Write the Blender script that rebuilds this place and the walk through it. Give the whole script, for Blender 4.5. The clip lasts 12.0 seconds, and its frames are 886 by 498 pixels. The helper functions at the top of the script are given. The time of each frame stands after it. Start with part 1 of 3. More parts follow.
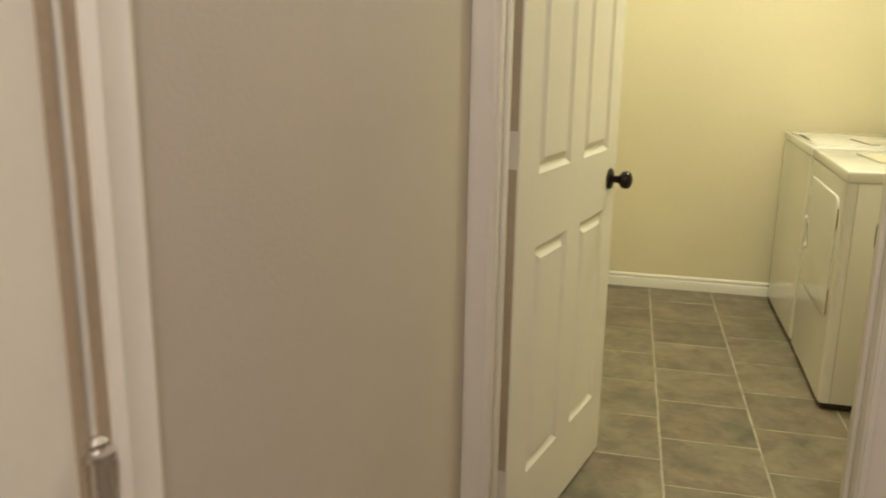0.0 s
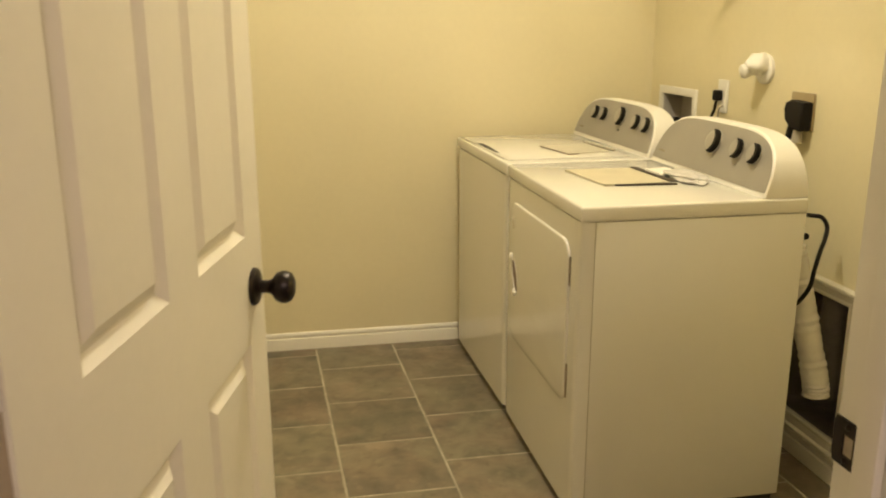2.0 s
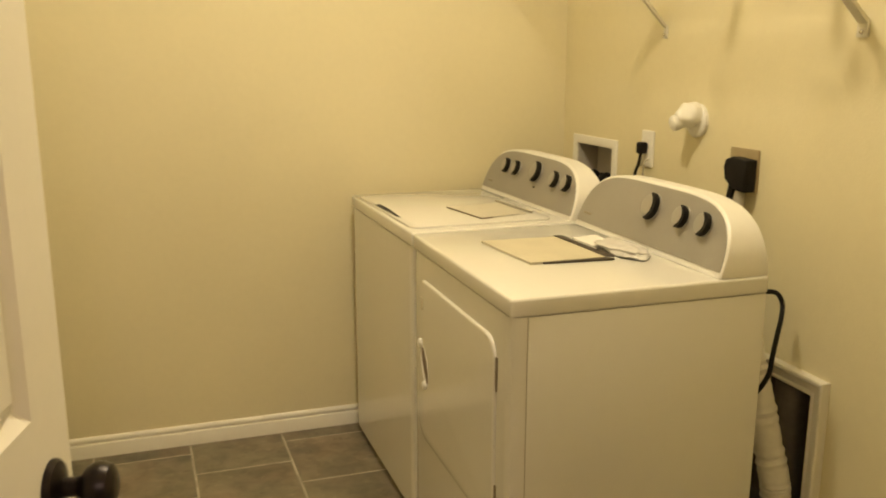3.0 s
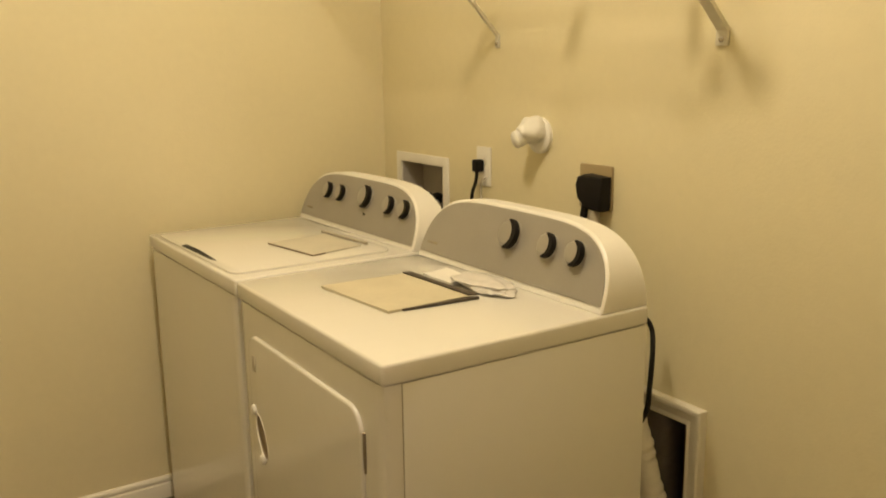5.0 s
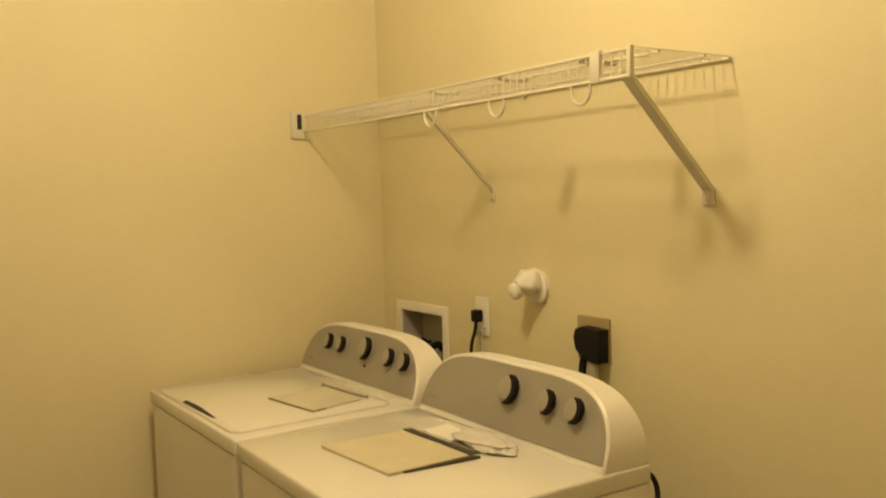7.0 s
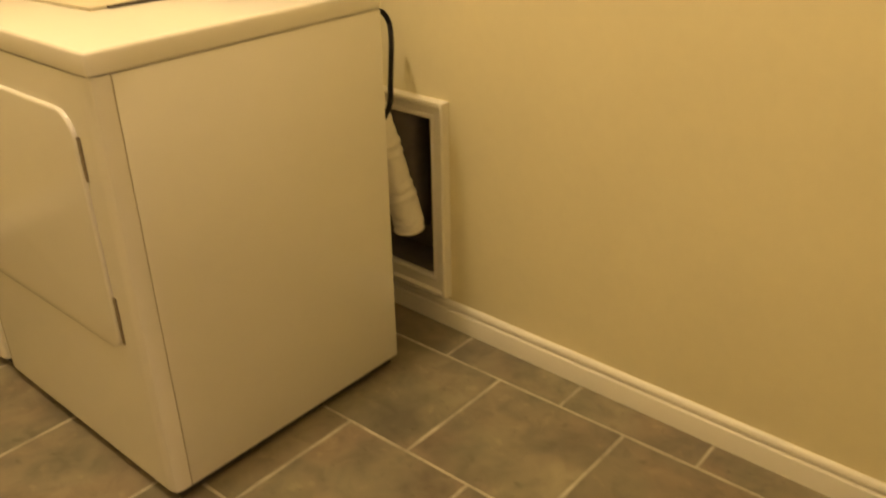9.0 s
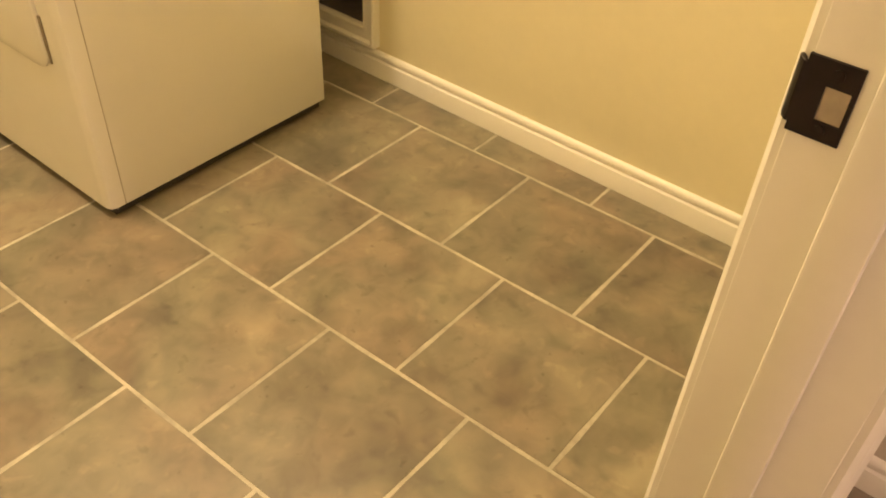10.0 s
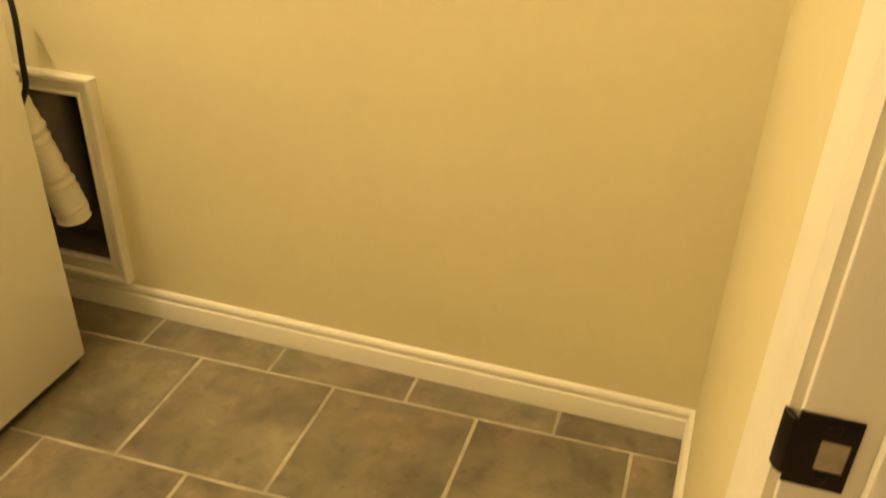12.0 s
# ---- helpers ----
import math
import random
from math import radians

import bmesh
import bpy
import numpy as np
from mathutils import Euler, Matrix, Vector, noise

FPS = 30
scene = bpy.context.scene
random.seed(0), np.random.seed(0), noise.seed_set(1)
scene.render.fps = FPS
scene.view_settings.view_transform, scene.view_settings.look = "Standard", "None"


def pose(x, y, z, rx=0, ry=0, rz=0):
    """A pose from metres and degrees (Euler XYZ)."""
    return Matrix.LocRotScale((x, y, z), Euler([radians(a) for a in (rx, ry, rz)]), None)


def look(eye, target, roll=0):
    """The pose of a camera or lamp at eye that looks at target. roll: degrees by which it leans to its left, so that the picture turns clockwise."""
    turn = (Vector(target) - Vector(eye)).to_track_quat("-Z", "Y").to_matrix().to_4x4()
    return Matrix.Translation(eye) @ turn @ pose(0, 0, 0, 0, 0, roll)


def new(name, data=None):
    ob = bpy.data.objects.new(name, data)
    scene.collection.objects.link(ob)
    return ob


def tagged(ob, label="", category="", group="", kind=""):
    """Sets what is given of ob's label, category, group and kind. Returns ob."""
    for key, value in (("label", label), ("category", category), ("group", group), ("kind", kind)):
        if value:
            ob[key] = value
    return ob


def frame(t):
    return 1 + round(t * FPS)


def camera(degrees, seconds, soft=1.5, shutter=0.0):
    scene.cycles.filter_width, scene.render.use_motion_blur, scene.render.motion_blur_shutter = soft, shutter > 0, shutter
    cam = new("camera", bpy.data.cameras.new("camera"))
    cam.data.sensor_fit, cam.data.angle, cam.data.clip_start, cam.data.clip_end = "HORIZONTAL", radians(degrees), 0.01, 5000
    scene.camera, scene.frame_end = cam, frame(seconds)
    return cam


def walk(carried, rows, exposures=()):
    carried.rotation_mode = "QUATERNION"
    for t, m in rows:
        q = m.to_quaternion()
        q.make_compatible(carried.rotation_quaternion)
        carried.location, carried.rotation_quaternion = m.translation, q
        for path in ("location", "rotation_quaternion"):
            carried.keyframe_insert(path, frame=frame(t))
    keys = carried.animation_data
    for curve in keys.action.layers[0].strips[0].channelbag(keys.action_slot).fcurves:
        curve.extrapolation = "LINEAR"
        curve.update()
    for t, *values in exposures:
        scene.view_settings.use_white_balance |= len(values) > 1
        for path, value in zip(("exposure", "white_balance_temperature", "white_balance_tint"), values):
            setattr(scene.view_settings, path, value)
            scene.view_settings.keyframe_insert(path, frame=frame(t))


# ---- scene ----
cam = camera(54.9, 12.0, 1.85, 0.25)
PATH = [
    (0, (0.631, -3.267, 1.351), (0.179, -1.379, 0.87), 1.0),
    (0.5, (0.576, -2.953, 1.347), (0.375, -1.029, 0.838), 0.4),
    (1, (0.614, -2.621, 1.35), (0.518, -0.692, 0.829), 1.1),
    (1.5, (0.602, -2.334, 1.352), (0.676, -0.399, 0.854), 1.2),
    (2, (0.572, -2.028, 1.362), (0.939, -0.128, 0.857), -0.1),
    (2.5, (0.615, -1.773, 1.386), (1.107, 0.109, 0.922), -0.2),
    (3, (0.658, -1.571, 1.4), (1.271, 0.282, 0.966), 0.0),
    (3.5, (0.684, -1.353, 1.38), (1.53, 0.4, 0.92), 0.1),
    (3.7, (0.703, -1.245, 1.361), (1.646, 0.45, 0.875), 0.0),
    (5.3, (0.662, -1.225, 1.439), (1.737, 0.423, 1.08), -1.1),
    (5.5, (0.667, -1.231, 1.46), (1.741, 0.437, 1.204), -1.3),
    (6, (0.649, -1.253, 1.526), (1.707, 0.444, 1.481), -2.1),
    (6.5, (0.654, -1.266, 1.514), (1.704, 0.436, 1.518), -2.2),
    (6.7, (0.656, -1.262, 1.504), (1.715, 0.435, 1.48), -2.0),
    (8.3, (0.674, -1.176, 1.332), (1.951, 0.210, 0.662), -0.6),
    (8.5, (0.695, -1.182, 1.306), (2.006, 0.145, 0.585), -0.4),
    (9, (0.716, -1.254, 1.234), (2.052, -0.083, 0.314), -1.1),
    (9.5, (0.703, -1.342, 1.252), (1.989, -0.357, 0.078), 1.6),
    (10, (0.644, -1.434, 1.204), (1.840, -0.513, -0.109), 3.1),
    (10.5, (0.657, -1.389, 1.236), (1.912, -0.44, 0.002), 2.0),
    (11, (0.695, -1.275, 1.255), (2.157, -0.612, 0.061), 0.4),
    (11.5, (0.711, -1.23, 1.254), (2.256, -0.749, 0.053), 1.0),
    (12, (0.733, -1.243, 1.283), (2.363, -0.737, 0.241), 1.7),
]
EXPOSURES = [  # seconds, stops, shift of the white balance in mired, tint
    (0, 0.20, 36, 6), (0.5, 0.18, 26, 10), (1, 0.15, 23, 12), (1.5, 0.17, 22, 13.5), (2, 0.08, 16, 16), (2.5, -0.01, 8, 15), (3, -0.12, 6, 17),
    (3.5, -0.12, 4, 18.5), (5.5, -0.40, 9, 21), (6, -0.56, 10, 18), (6.5, -0.68, -20, 17), (8.5, -0.02, -20, 22), (9, 0.10, -24, 23),
    (9.5, 0.60, -32, 21), (10, 0.89, -12, 25), (10.5, 1.01, 14, 21.5), (11, 0.93, 3, 20), (11.5, 0.64, -15, 18), (12, 0.51, -30, 17)]
walk(cam, [(t, look(eye, target, roll)) for t, eye, target, roll in PATH], [(t, ev, 1e6 / (153.85 + d), tint) for t, ev, d, tint in EXPOSURES])

# ---- world and lights ----
world = bpy.data.worlds.new("world")
scene.world = world
world.use_nodes = True
world.node_tree.nodes["Background"].inputs[0].default_value = (0.02, 0.018, 0.014, 1)
world.node_tree.nodes["Background"].inputs[1].default_value = 0.3


def lamp(name, x, y, z, watts, radius, colour):
    data = bpy.data.lights.new(name, "POINT")
    data.energy, data.shadow_soft_size, data.color = watts, radius, colour
    ob = new(name, data)
    ob.location = (x, y, z)
    return ob


LAMP = (1.17, 0.09, 2.58)
HALL_LAMP = (0.70, -3.60, 2.50)
lamp("laundry_lamp", *LAMP, 61, 0.075, (1.0, 0.875, 0.56))
lamp("hall_lamp", *HALL_LAMP, 37, 0.09, (1.0, 0.81, 0.66))


# ---- materials ----
def material(name, colour, rough=0.5, metal=0.0, var=0.06, scale=6.0, fine=90.0, bump=0.0, bump_scale=300.0, spec=0.5,
             coat=0.0):
    """Paint-like surface with broad and fine variation of colour and a fine relief."""
    m = bpy.data.materials.new(name)
    m.use_nodes = True
    nt = m.node_tree
    b = nt.nodes["Principled BSDF"]
    b.inputs["Roughness"].default_value = rough
    b.inputs["Metallic"].default_value = metal
    b.inputs["Specular IOR Level"].default_value = spec
    b.inputs["Coat Weight"].default_value = coat
    co = nt.nodes.new("ShaderNodeTexCoord")
    n1 = nt.nodes.new("ShaderNodeTexNoise")
    n1.inputs["Scale"].default_value, n1.inputs["Detail"].default_value = scale, 4
    n2 = nt.nodes.new("ShaderNodeTexNoise")
    n2.inputs["Scale"].default_value, n2.inputs["Detail"].default_value = fine, 3
    for n in (n1, n2):
        nt.links.new(co.outputs["Object"], n.inputs["Vector"])
    mix = nt.nodes.new("ShaderNodeMath")
    mix.operation = "MULTIPLY_ADD"
    mix.inputs[1].default_value = 0.35
    nt.links.new(n2.outputs["Fac"], mix.inputs[0])
    nt.links.new(n1.outputs["Fac"], mix.inputs[2])
    ramp = nt.nodes.new("ShaderNodeValToRGB")
    dark = tuple(c * (1 - 2 * var) for c in colour)
    light = tuple(min(1, c * (1 + var)) for c in colour)
    ramp.color_ramp.elements[0].position, ramp.color_ramp.elements[0].color = 0.42, (*dark, 1)
    ramp.color_ramp.elements[1].position, ramp.color_ramp.elements[1].color = 0.9, (*light, 1)
    nt.links.new(mix.outputs[0], ramp.inputs[0])
    nt.links.new(ramp.outputs[0], b.inputs["Base Color"])
    if bump:
        n3 = nt.nodes.new("ShaderNodeTexNoise")
        n3.inputs["Scale"].default_value, n3.inputs["Detail"].default_value = bump_scale, 2
        nt.links.new(co.outputs["Object"], n3.inputs["Vector"])
        bm_ = nt.nodes.new("ShaderNodeBump")
        bm_.inputs["Strength"].default_value, bm_.inputs["Distance"].default_value = bump, 0.002
        nt.links.new(n3.outputs["Fac"], bm_.inputs["Height"])
        nt.links.new(bm_.outputs[0], b.inputs["Normal"])
    return m


def tile_material():
    m = bpy.data.materials.new("slate_look_tile")
    m.use_nodes = True
    nt = m.node_tree
    b = nt.nodes["Principled BSDF"]
    co, info = nt.nodes.new("ShaderNodeTexCoord"), nt.nodes.new("ShaderNodeObjectInfo")
    off = nt.nodes.new("ShaderNodeVectorMath")
    off.operation = "MULTIPLY_ADD"
    off.inputs[1].default_value = (37, 53, 11)
    nt.links.new(info.outputs["Random"], off.inputs[0])
    nt.links.new(co.outputs["Object"], off.inputs[2])

    def tex(scale, detail, rough=0.6, distort=0.0):
        n = nt.nodes.new("ShaderNodeTexNoise")
        n.inputs["Scale"].default_value, n.inputs["Detail"].default_value = scale, detail
        n.inputs["Roughness"].default_value, n.inputs["Distortion"].default_value = rough, distort
        nt.links.new(off.outputs[0], n.inputs["Vector"])
        return n

    big, mid, spots, tone = tex(6.5, 3, 0.5, 0.35), tex(17, 3, 0.5, 0.6), tex(24, 2, 0.5, 0.25), tex(4.2, 2, 0.5, 0.5)
    flecks = tex(48, 2, 0.5, 0.1)

    def ramp(source, *stops):
        r = nt.nodes.new("ShaderNodeValToRGB")
        els = r.color_ramp.elements
        els[0].position, els[0].color = stops[0][0], (*stops[0][1], 1)
        els[1].position, els[1].color = stops[-1][0], (*stops[-1][1], 1)
        for at, c in stops[1:-1]:
            els.new(at).color = (*c, 1)
        nt.links.new(source.outputs["Fac"], r.inputs[0])
        return r.outputs[0]

    def times(p, q):
        n = nt.nodes.new("ShaderNodeMix")
        n.data_type, n.blend_type = "RGBA", "MULTIPLY"
        n.inputs["Factor"].default_value = 1
        nt.links.new(p, n.inputs["A"])
        nt.links.new(q, n.inputs["B"])
        return n.outputs["Result"]

    colour = ramp(big, (0.30, (0.120, 0.104, 0.079)), (0.46, (0.174, 0.152, 0.112)), (0.58, (0.204, 0.178, 0.130)), (0.74, (0.262, 0.226, 0.164)))
    colour = times(colour, ramp(mid, (0.32, (0.82, 0.81, 0.80)), (0.50, (1.0, 1.0, 1.0)), (0.70, (1.12, 1.12, 1.10))))
    colour = times(colour, ramp(spots, (0.24, (0.76, 0.75, 0.74)), (0.36, (1.0, 1.0, 1.0)), (0.62, (1.0, 1.0, 1.0)), (0.72, (1.20, 1.19, 1.17))))
    colour = times(colour, ramp(flecks, (0.22, (0.74, 0.72, 0.70)), (0.31, (1.0, 1.0, 1.0)), (0.72, (1.0, 1.0, 1.0)), (0.80, (1.10, 1.10, 1.08))))
    colour = times(colour, ramp(tone, (0.36, (1.11, 0.99, 0.92)), (0.50, (1.05, 1.0, 0.94)), (0.64, (1.00, 1.0, 0.92))))
    hue = nt.nodes.new("ShaderNodeHueSaturation")
    val = nt.nodes.new("ShaderNodeMapRange")
    val.inputs["To Min"].default_value, val.inputs["To Max"].default_value = 0.90, 1.10
    nt.links.new(info.outputs["Random"], val.inputs["Value"])
    nt.links.new(val.outputs[0], hue.inputs["Value"])
    nt.links.new(colour, hue.inputs["Color"])
    nt.links.new(hue.outputs[0], b.inputs["Base Color"])
    b.inputs["Roughness"].default_value = 0.42
    bump = nt.nodes.new("ShaderNodeBump")
    bump.inputs["Strength"].default_value, bump.inputs["Distance"].default_value = 0.22, 0.004
    nt.links.new(mid.outputs["Fac"], bump.inputs["Height"])
    nt.links.new(bump.outputs[0], b.inputs["Normal"])
    return m


M_WALL = material("cream_wall_paint", (0.72, 0.645, 0.42), 0.62, var=0.025, scale=1.6, fine=40, bump=0.25, bump_scale=140)
M_HALLWALL = material("beige_wall_paint", (0.58, 0.517, 0.440), 0.62, var=0.025, scale=1.6, fine=40, bump=0.25, bump_scale=140)
M_CEIL = material("ceiling_paint", (0.80, 0.77, 0.68), 0.8, var=0.02, scale=2, bump=0.3, bump_scale=120)
M_TRIM = material("white_trim_paint", (0.80, 0.76, 0.66), 0.38, var=0.02, scale=3, fine=60, bump=0.06, bump_scale=60)
M_DOOR = material("white_door_paint", (0.83, 0.79, 0.69), 0.40, var=0.02, scale=3, fine=60, bump=0.08, bump_scale=220)
M_GROUT = material("cream_grout", (0.46, 0.41, 0.315), 0.85, var=0.20, scale=11, fine=70, bump=0.2)
M_TILE = tile_material()
M_ENAMEL = material("white_enamel", (0.745, 0.72, 0.652), 0.16, var=0.012, scale=2, fine=30, coat=0.5)
M_PLASTIC = material("white_plastic", (0.80, 0.77, 0.70), 0.35, var=0.015, scale=5)
M_SILVER = material("silver_grey_panel", (0.345, 0.320, 0.275), 0.40, metal=0.2, var=0.03, scale=8, fine=200)
M_KNOB = material("knob_silver", (0.405, 0.378, 0.33), 0.32, metal=0.4, var=0.03, scale=20)
M_BLACK = material("black_plastic", (0.010, 0.008, 0.007), 0.6, var=0.1, scale=20, spec=0.2)
M_BRONZE = material("oil_rubbed_bronze", (0.020, 0.013, 0.011), 0.32, metal=0.6, var=0.2, scale=25)
# near-black that paints the shade of gaps and recesses
M_DARK = material("gap_shade_dark", (0.03, 0.026, 0.02), 0.8, var=0.1)
M_SEAM = material("seam_shadow_gap", (0.34, 0.30, 0.22), 0.7, var=0.05)
M_HATCH = material("pale_grey_plastic", (0.52, 0.48, 0.40), 0.5, var=0.05)
# darker brown-grey of the finger hollow and the booklet's spine
M_HOLLOW = material("brown_grey_dark", (0.27, 0.21, 0.145), 0.55, var=0.1)
M_HINGEGAP = material("dull_hinge_metal", (0.25, 0.20, 0.13), 0.6, var=0.1)
M_VALVE = material("grey_valve_box", (0.45, 0.41, 0.36), 0.5, var=0.05)
# dark grey for everything inside the vent recess
M_BOX = material("recess_dull_grey", (0.17, 0.15, 0.13), 0.55, metal=0.3, var=0.15, scale=10, fine=60)
M_DUCT = material("white_vinyl_duct", (0.78, 0.74, 0.66), 0.45, var=0.04, scale=14)
M_PAPER = material("manila_paper", (0.60, 0.54, 0.39), 0.6, var=0.05, scale=9, fine=120)
M_STRIP = material("dark_brown_strip", (0.055, 0.040, 0.028), 0.5, var=0.15, scale=30)
M_PAPER2 = material("grey_paper", (0.60, 0.56, 0.455), 0.55, var=0.05, scale=9, fine=120)
M_SHEET = material("white_paper", (0.78, 0.75, 0.69), 0.6, var=0.03, scale=9)
M_BAG = material("clear_white_plastic_bag", (0.68, 0.65, 0.61), 0.25, var=0.05, scale=25)
M_BEIGE = material("beige_cover_plate", (0.36, 0.28, 0.15), 0.4, var=0.04, scale=15)
M_WIRE = material("white_coated_wire", (0.68, 0.64, 0.53), 0.35, var=0.02, scale=20)
M_GREYCORD = material("grey_cord", (0.42, 0.38, 0.30), 0.5, var=0.05, scale=20)
M_HINGE = material("painted_hinge", (0.76, 0.71, 0.62), 0.35, var=0.04, scale=30)
M_BRASS = material("brushed_strike_hole", (0.45, 0.38, 0.28), 0.4, metal=0.2, var=0.1, scale=60)
M_NICKEL = material("satin_nickel", (0.62, 0.58, 0.52), 0.25, metal=0.9, var=0.05, scale=30)
M_CARPET = material("hall_carpet", (0.25, 0.20, 0.145), 0.95, var=0.15, scale=20, fine=300, bump=0.8, bump_scale=500)
# tan that puts the shade of the hinge edges into their colour
M_EDGESHADE = material("door_edge_shade_tan", (0.46, 0.38, 0.26), 0.5, var=0.12, scale=4, fine=120)


# ---- mesh helpers ----
def mesh_of(bm, name, mat, smooth=False, angle=35):
    bmesh.ops.recalc_face_normals(bm, faces=bm.faces)
    me = bpy.data.meshes.new(name)
    if smooth:
        for f in bm.faces:
            f.smooth = True
        for e in bm.edges:
            if len(e.link_faces) == 2 and e.calc_face_angle(0) > radians(angle):
                e.smooth = False
    bm.to_mesh(me)
    bm.free()
    me.materials.append(mat)
    return me


def part(name, bm, mat, parent=None, label="", smooth=True, m=None):
    ob = new(name, mesh_of(bm, name, mat, smooth))
    if parent is not None:
        ob.parent = parent
    if m is not None:
        ob.matrix_basis = m
    if label:
        tagged(ob, label)
    return ob


def thing(name, label, category, place=(0, 0, 0), group="", turn=0):
    ob = new(name)
    ob.matrix_basis = pose(*place, 0, 0, turn)
    ob.empty_display_size = 0.05
    return tagged(ob, label, category, group)


def box(x0, x1, y0, y1, z0, z1, bevel=0.0, seg=2, bm=None):
    own = bmesh.new()
    bmesh.ops.create_cube(own, size=1)
    for v in own.verts:
        v.co = Vector((x0 + (v.co.x + 0.5) * (x1 - x0), y0 + (v.co.y + 0.5) * (y1 - y0), z0 + (v.co.z + 0.5) * (z1 - z0)))
    if bevel:
        bmesh.ops.bevel(own, geom=list(own.edges), offset=bevel, segments=seg, profile=0.5, affect="EDGES")
    return join(bm, own)


def join(bm, own):
    if bm is None:
        return own
    tmp = bpy.data.meshes.new("tmp")
    own.to_mesh(tmp)
    own.free()
    bm.from_mesh(tmp)
    bpy.data.meshes.remove(tmp)
    return bm


def prism(profile, axis, a, b, bevel=0.0, bm=None):
    """A closed outline, extruded along an axis. Outline pairs are the other two axes in x, y, z order."""
    own = bmesh.new()

    def place(u, v, w):
        return {"x": (w, u, v), "y": (u, w, v), "z": (u, v, w)}[axis]

    v0 = [own.verts.new(place(u, v, a)) for u, v in profile]
    v1 = [own.verts.new(place(u, v, b)) for u, v in profile]
    n = len(profile)
    own.faces.new(v0)
    own.faces.new(v1[::-1])
    for i in range(n):
        own.faces.new((v0[i], v1[i], v1[(i + 1) % n], v0[(i + 1) % n]))
    if bevel:
        caps = [e for e in own.edges if all(v in v0 for v in e.verts) or all(v in v1 for v in e.verts)]
        bmesh.ops.bevel(own, geom=caps, offset=bevel, segments=3, profile=0.5, affect="EDGES")
    return join(bm, own)


def tube(points, r, sides=10, bm=None):
    """A round bar along points; r may be a list."""
    own = bmesh.new()
    pts = [Vector(p) for p in points]
    rs = r if isinstance(r, (list, tuple)) else [r] * len(pts)
    rings = []
    up = None
    for i, p in enumerate(pts):
        a, b = pts[max(i - 1, 0)], pts[min(i + 1, len(pts) - 1)]
        d = (b - a).normalized()
        if up is None:
            up = Vector((0, 0, 1)) if abs(d.z) < 0.9 else Vector((1, 0, 0))
        s = d.cross(up).normalized()
        up = s.cross(d).normalized()
        rings.append([own.verts.new(p + rs[i] * (math.cos(q) * s + math.sin(q) * up)) for q in
                      (2 * math.pi * k / sides for k in range(sides))])
    for a, b in zip(rings, rings[1:]):
        for k in range(sides):
            own.faces.new((a[k], a[(k + 1) % sides], b[(k + 1) % sides], b[k]))
    own.faces.new(rings[0][::-1])
    own.faces.new(rings[-1])
    return join(bm, own)


def spline(points, n=8):
    """Smooth points through the given ones (Catmull-Rom)."""
    p = [Vector(q) for q in points]
    p = [p[0] * 2 - p[1]] + p + [p[-1] * 2 - p[-2]]
    out = []
    for i in range(1, len(p) - 2):
        for k in range(n):
            t = k / n
            a, b, c, d = p[i - 1:i + 3]
            out.append(0.5 * (2 * b + (c - a) * t + (2 * a - 5 * b + 4 * c - d) * t * t + (3 * b - a - 3 * c + d) * t ** 3))
    return out + [p[-2]]


def lathe(profile, sides=24, bm=None, m=None):
    """Turns (radius, height) pairs about z."""
    own = bmesh.new()
    rings = []
    for r, h in profile:
        rings.append([own.verts.new((r * math.cos(2 * math.pi * k / sides), r * math.sin(2 * math.pi * k / sides), h)) for k in range(sides)])
    for a, b in zip(rings, rings[1:]):
        for k in range(sides):
            own.faces.new((a[k], a[(k + 1) % sides], b[(k + 1) % sides], b[k]))
    own.faces.new(rings[0][::-1])
    own.faces.new(rings[-1])
    if m is not None:
        own.transform(m)
    return join(bm, own)


def rounded(y0, y1, z0, z1, r, n=6, corners=(1, 1, 1, 1)):
    """Outline of a rectangle with round corners: bottom-left, bottom-right, top-right, top-left."""
    out = []
    for (cy, cz, a0), on in zip(((y0, z0, 180), (y1, z0, 270), (y1, z1, 0), (y0, z1, 90)), corners):
        if not on:
            out.append((cy, cz))
            continue
        oy, oz = cy + (r if cy == y0 else -r), cz + (r if cz == z0 else -r)
        out += [(oy + r * math.cos(radians(a0 + 90 * k / n)), oz + r * math.sin(radians(a0 + 90 * k / n))) for k in range(n + 1)]
    return out


def ring(x0, x1, outer, inner, bevel):
    """One frame across x, with the opening inner inside the rectangle outer (y0, y1, z0, z1)."""
    bm = bmesh.new()
    loops = []
    for x in (x0, x1):
        for y0, y1, z0, z1 in (outer, inner):
            loops.append([bm.verts.new((x, y, z)) for y, z in ((y0, z0), (y1, z0), (y1, z1), (y0, z1))])
    o0, i0, o1, i1 = loops
    for a, b in ((o0, i0), (i0, i1), (i1, o1), (o1, o0)):
        for k in range(4):
            bm.faces.new((a[k], a[(k + 1) % 4], b[(k + 1) % 4], b[k]))
    bmesh.ops.recalc_face_normals(bm, faces=bm.faces)
    if bevel:
        bmesh.ops.bevel(bm, geom=[e for e in bm.edges if e.calc_face_angle(0) > 0.5], offset=bevel, segments=2, profile=0.5, affect="EDGES")
    return bm


def structure(name, bm, mat, label="", category="", smooth=False):
    ob = part(name, bm, mat, None, "", smooth)
    return tagged(ob, label, category, "", "structure")


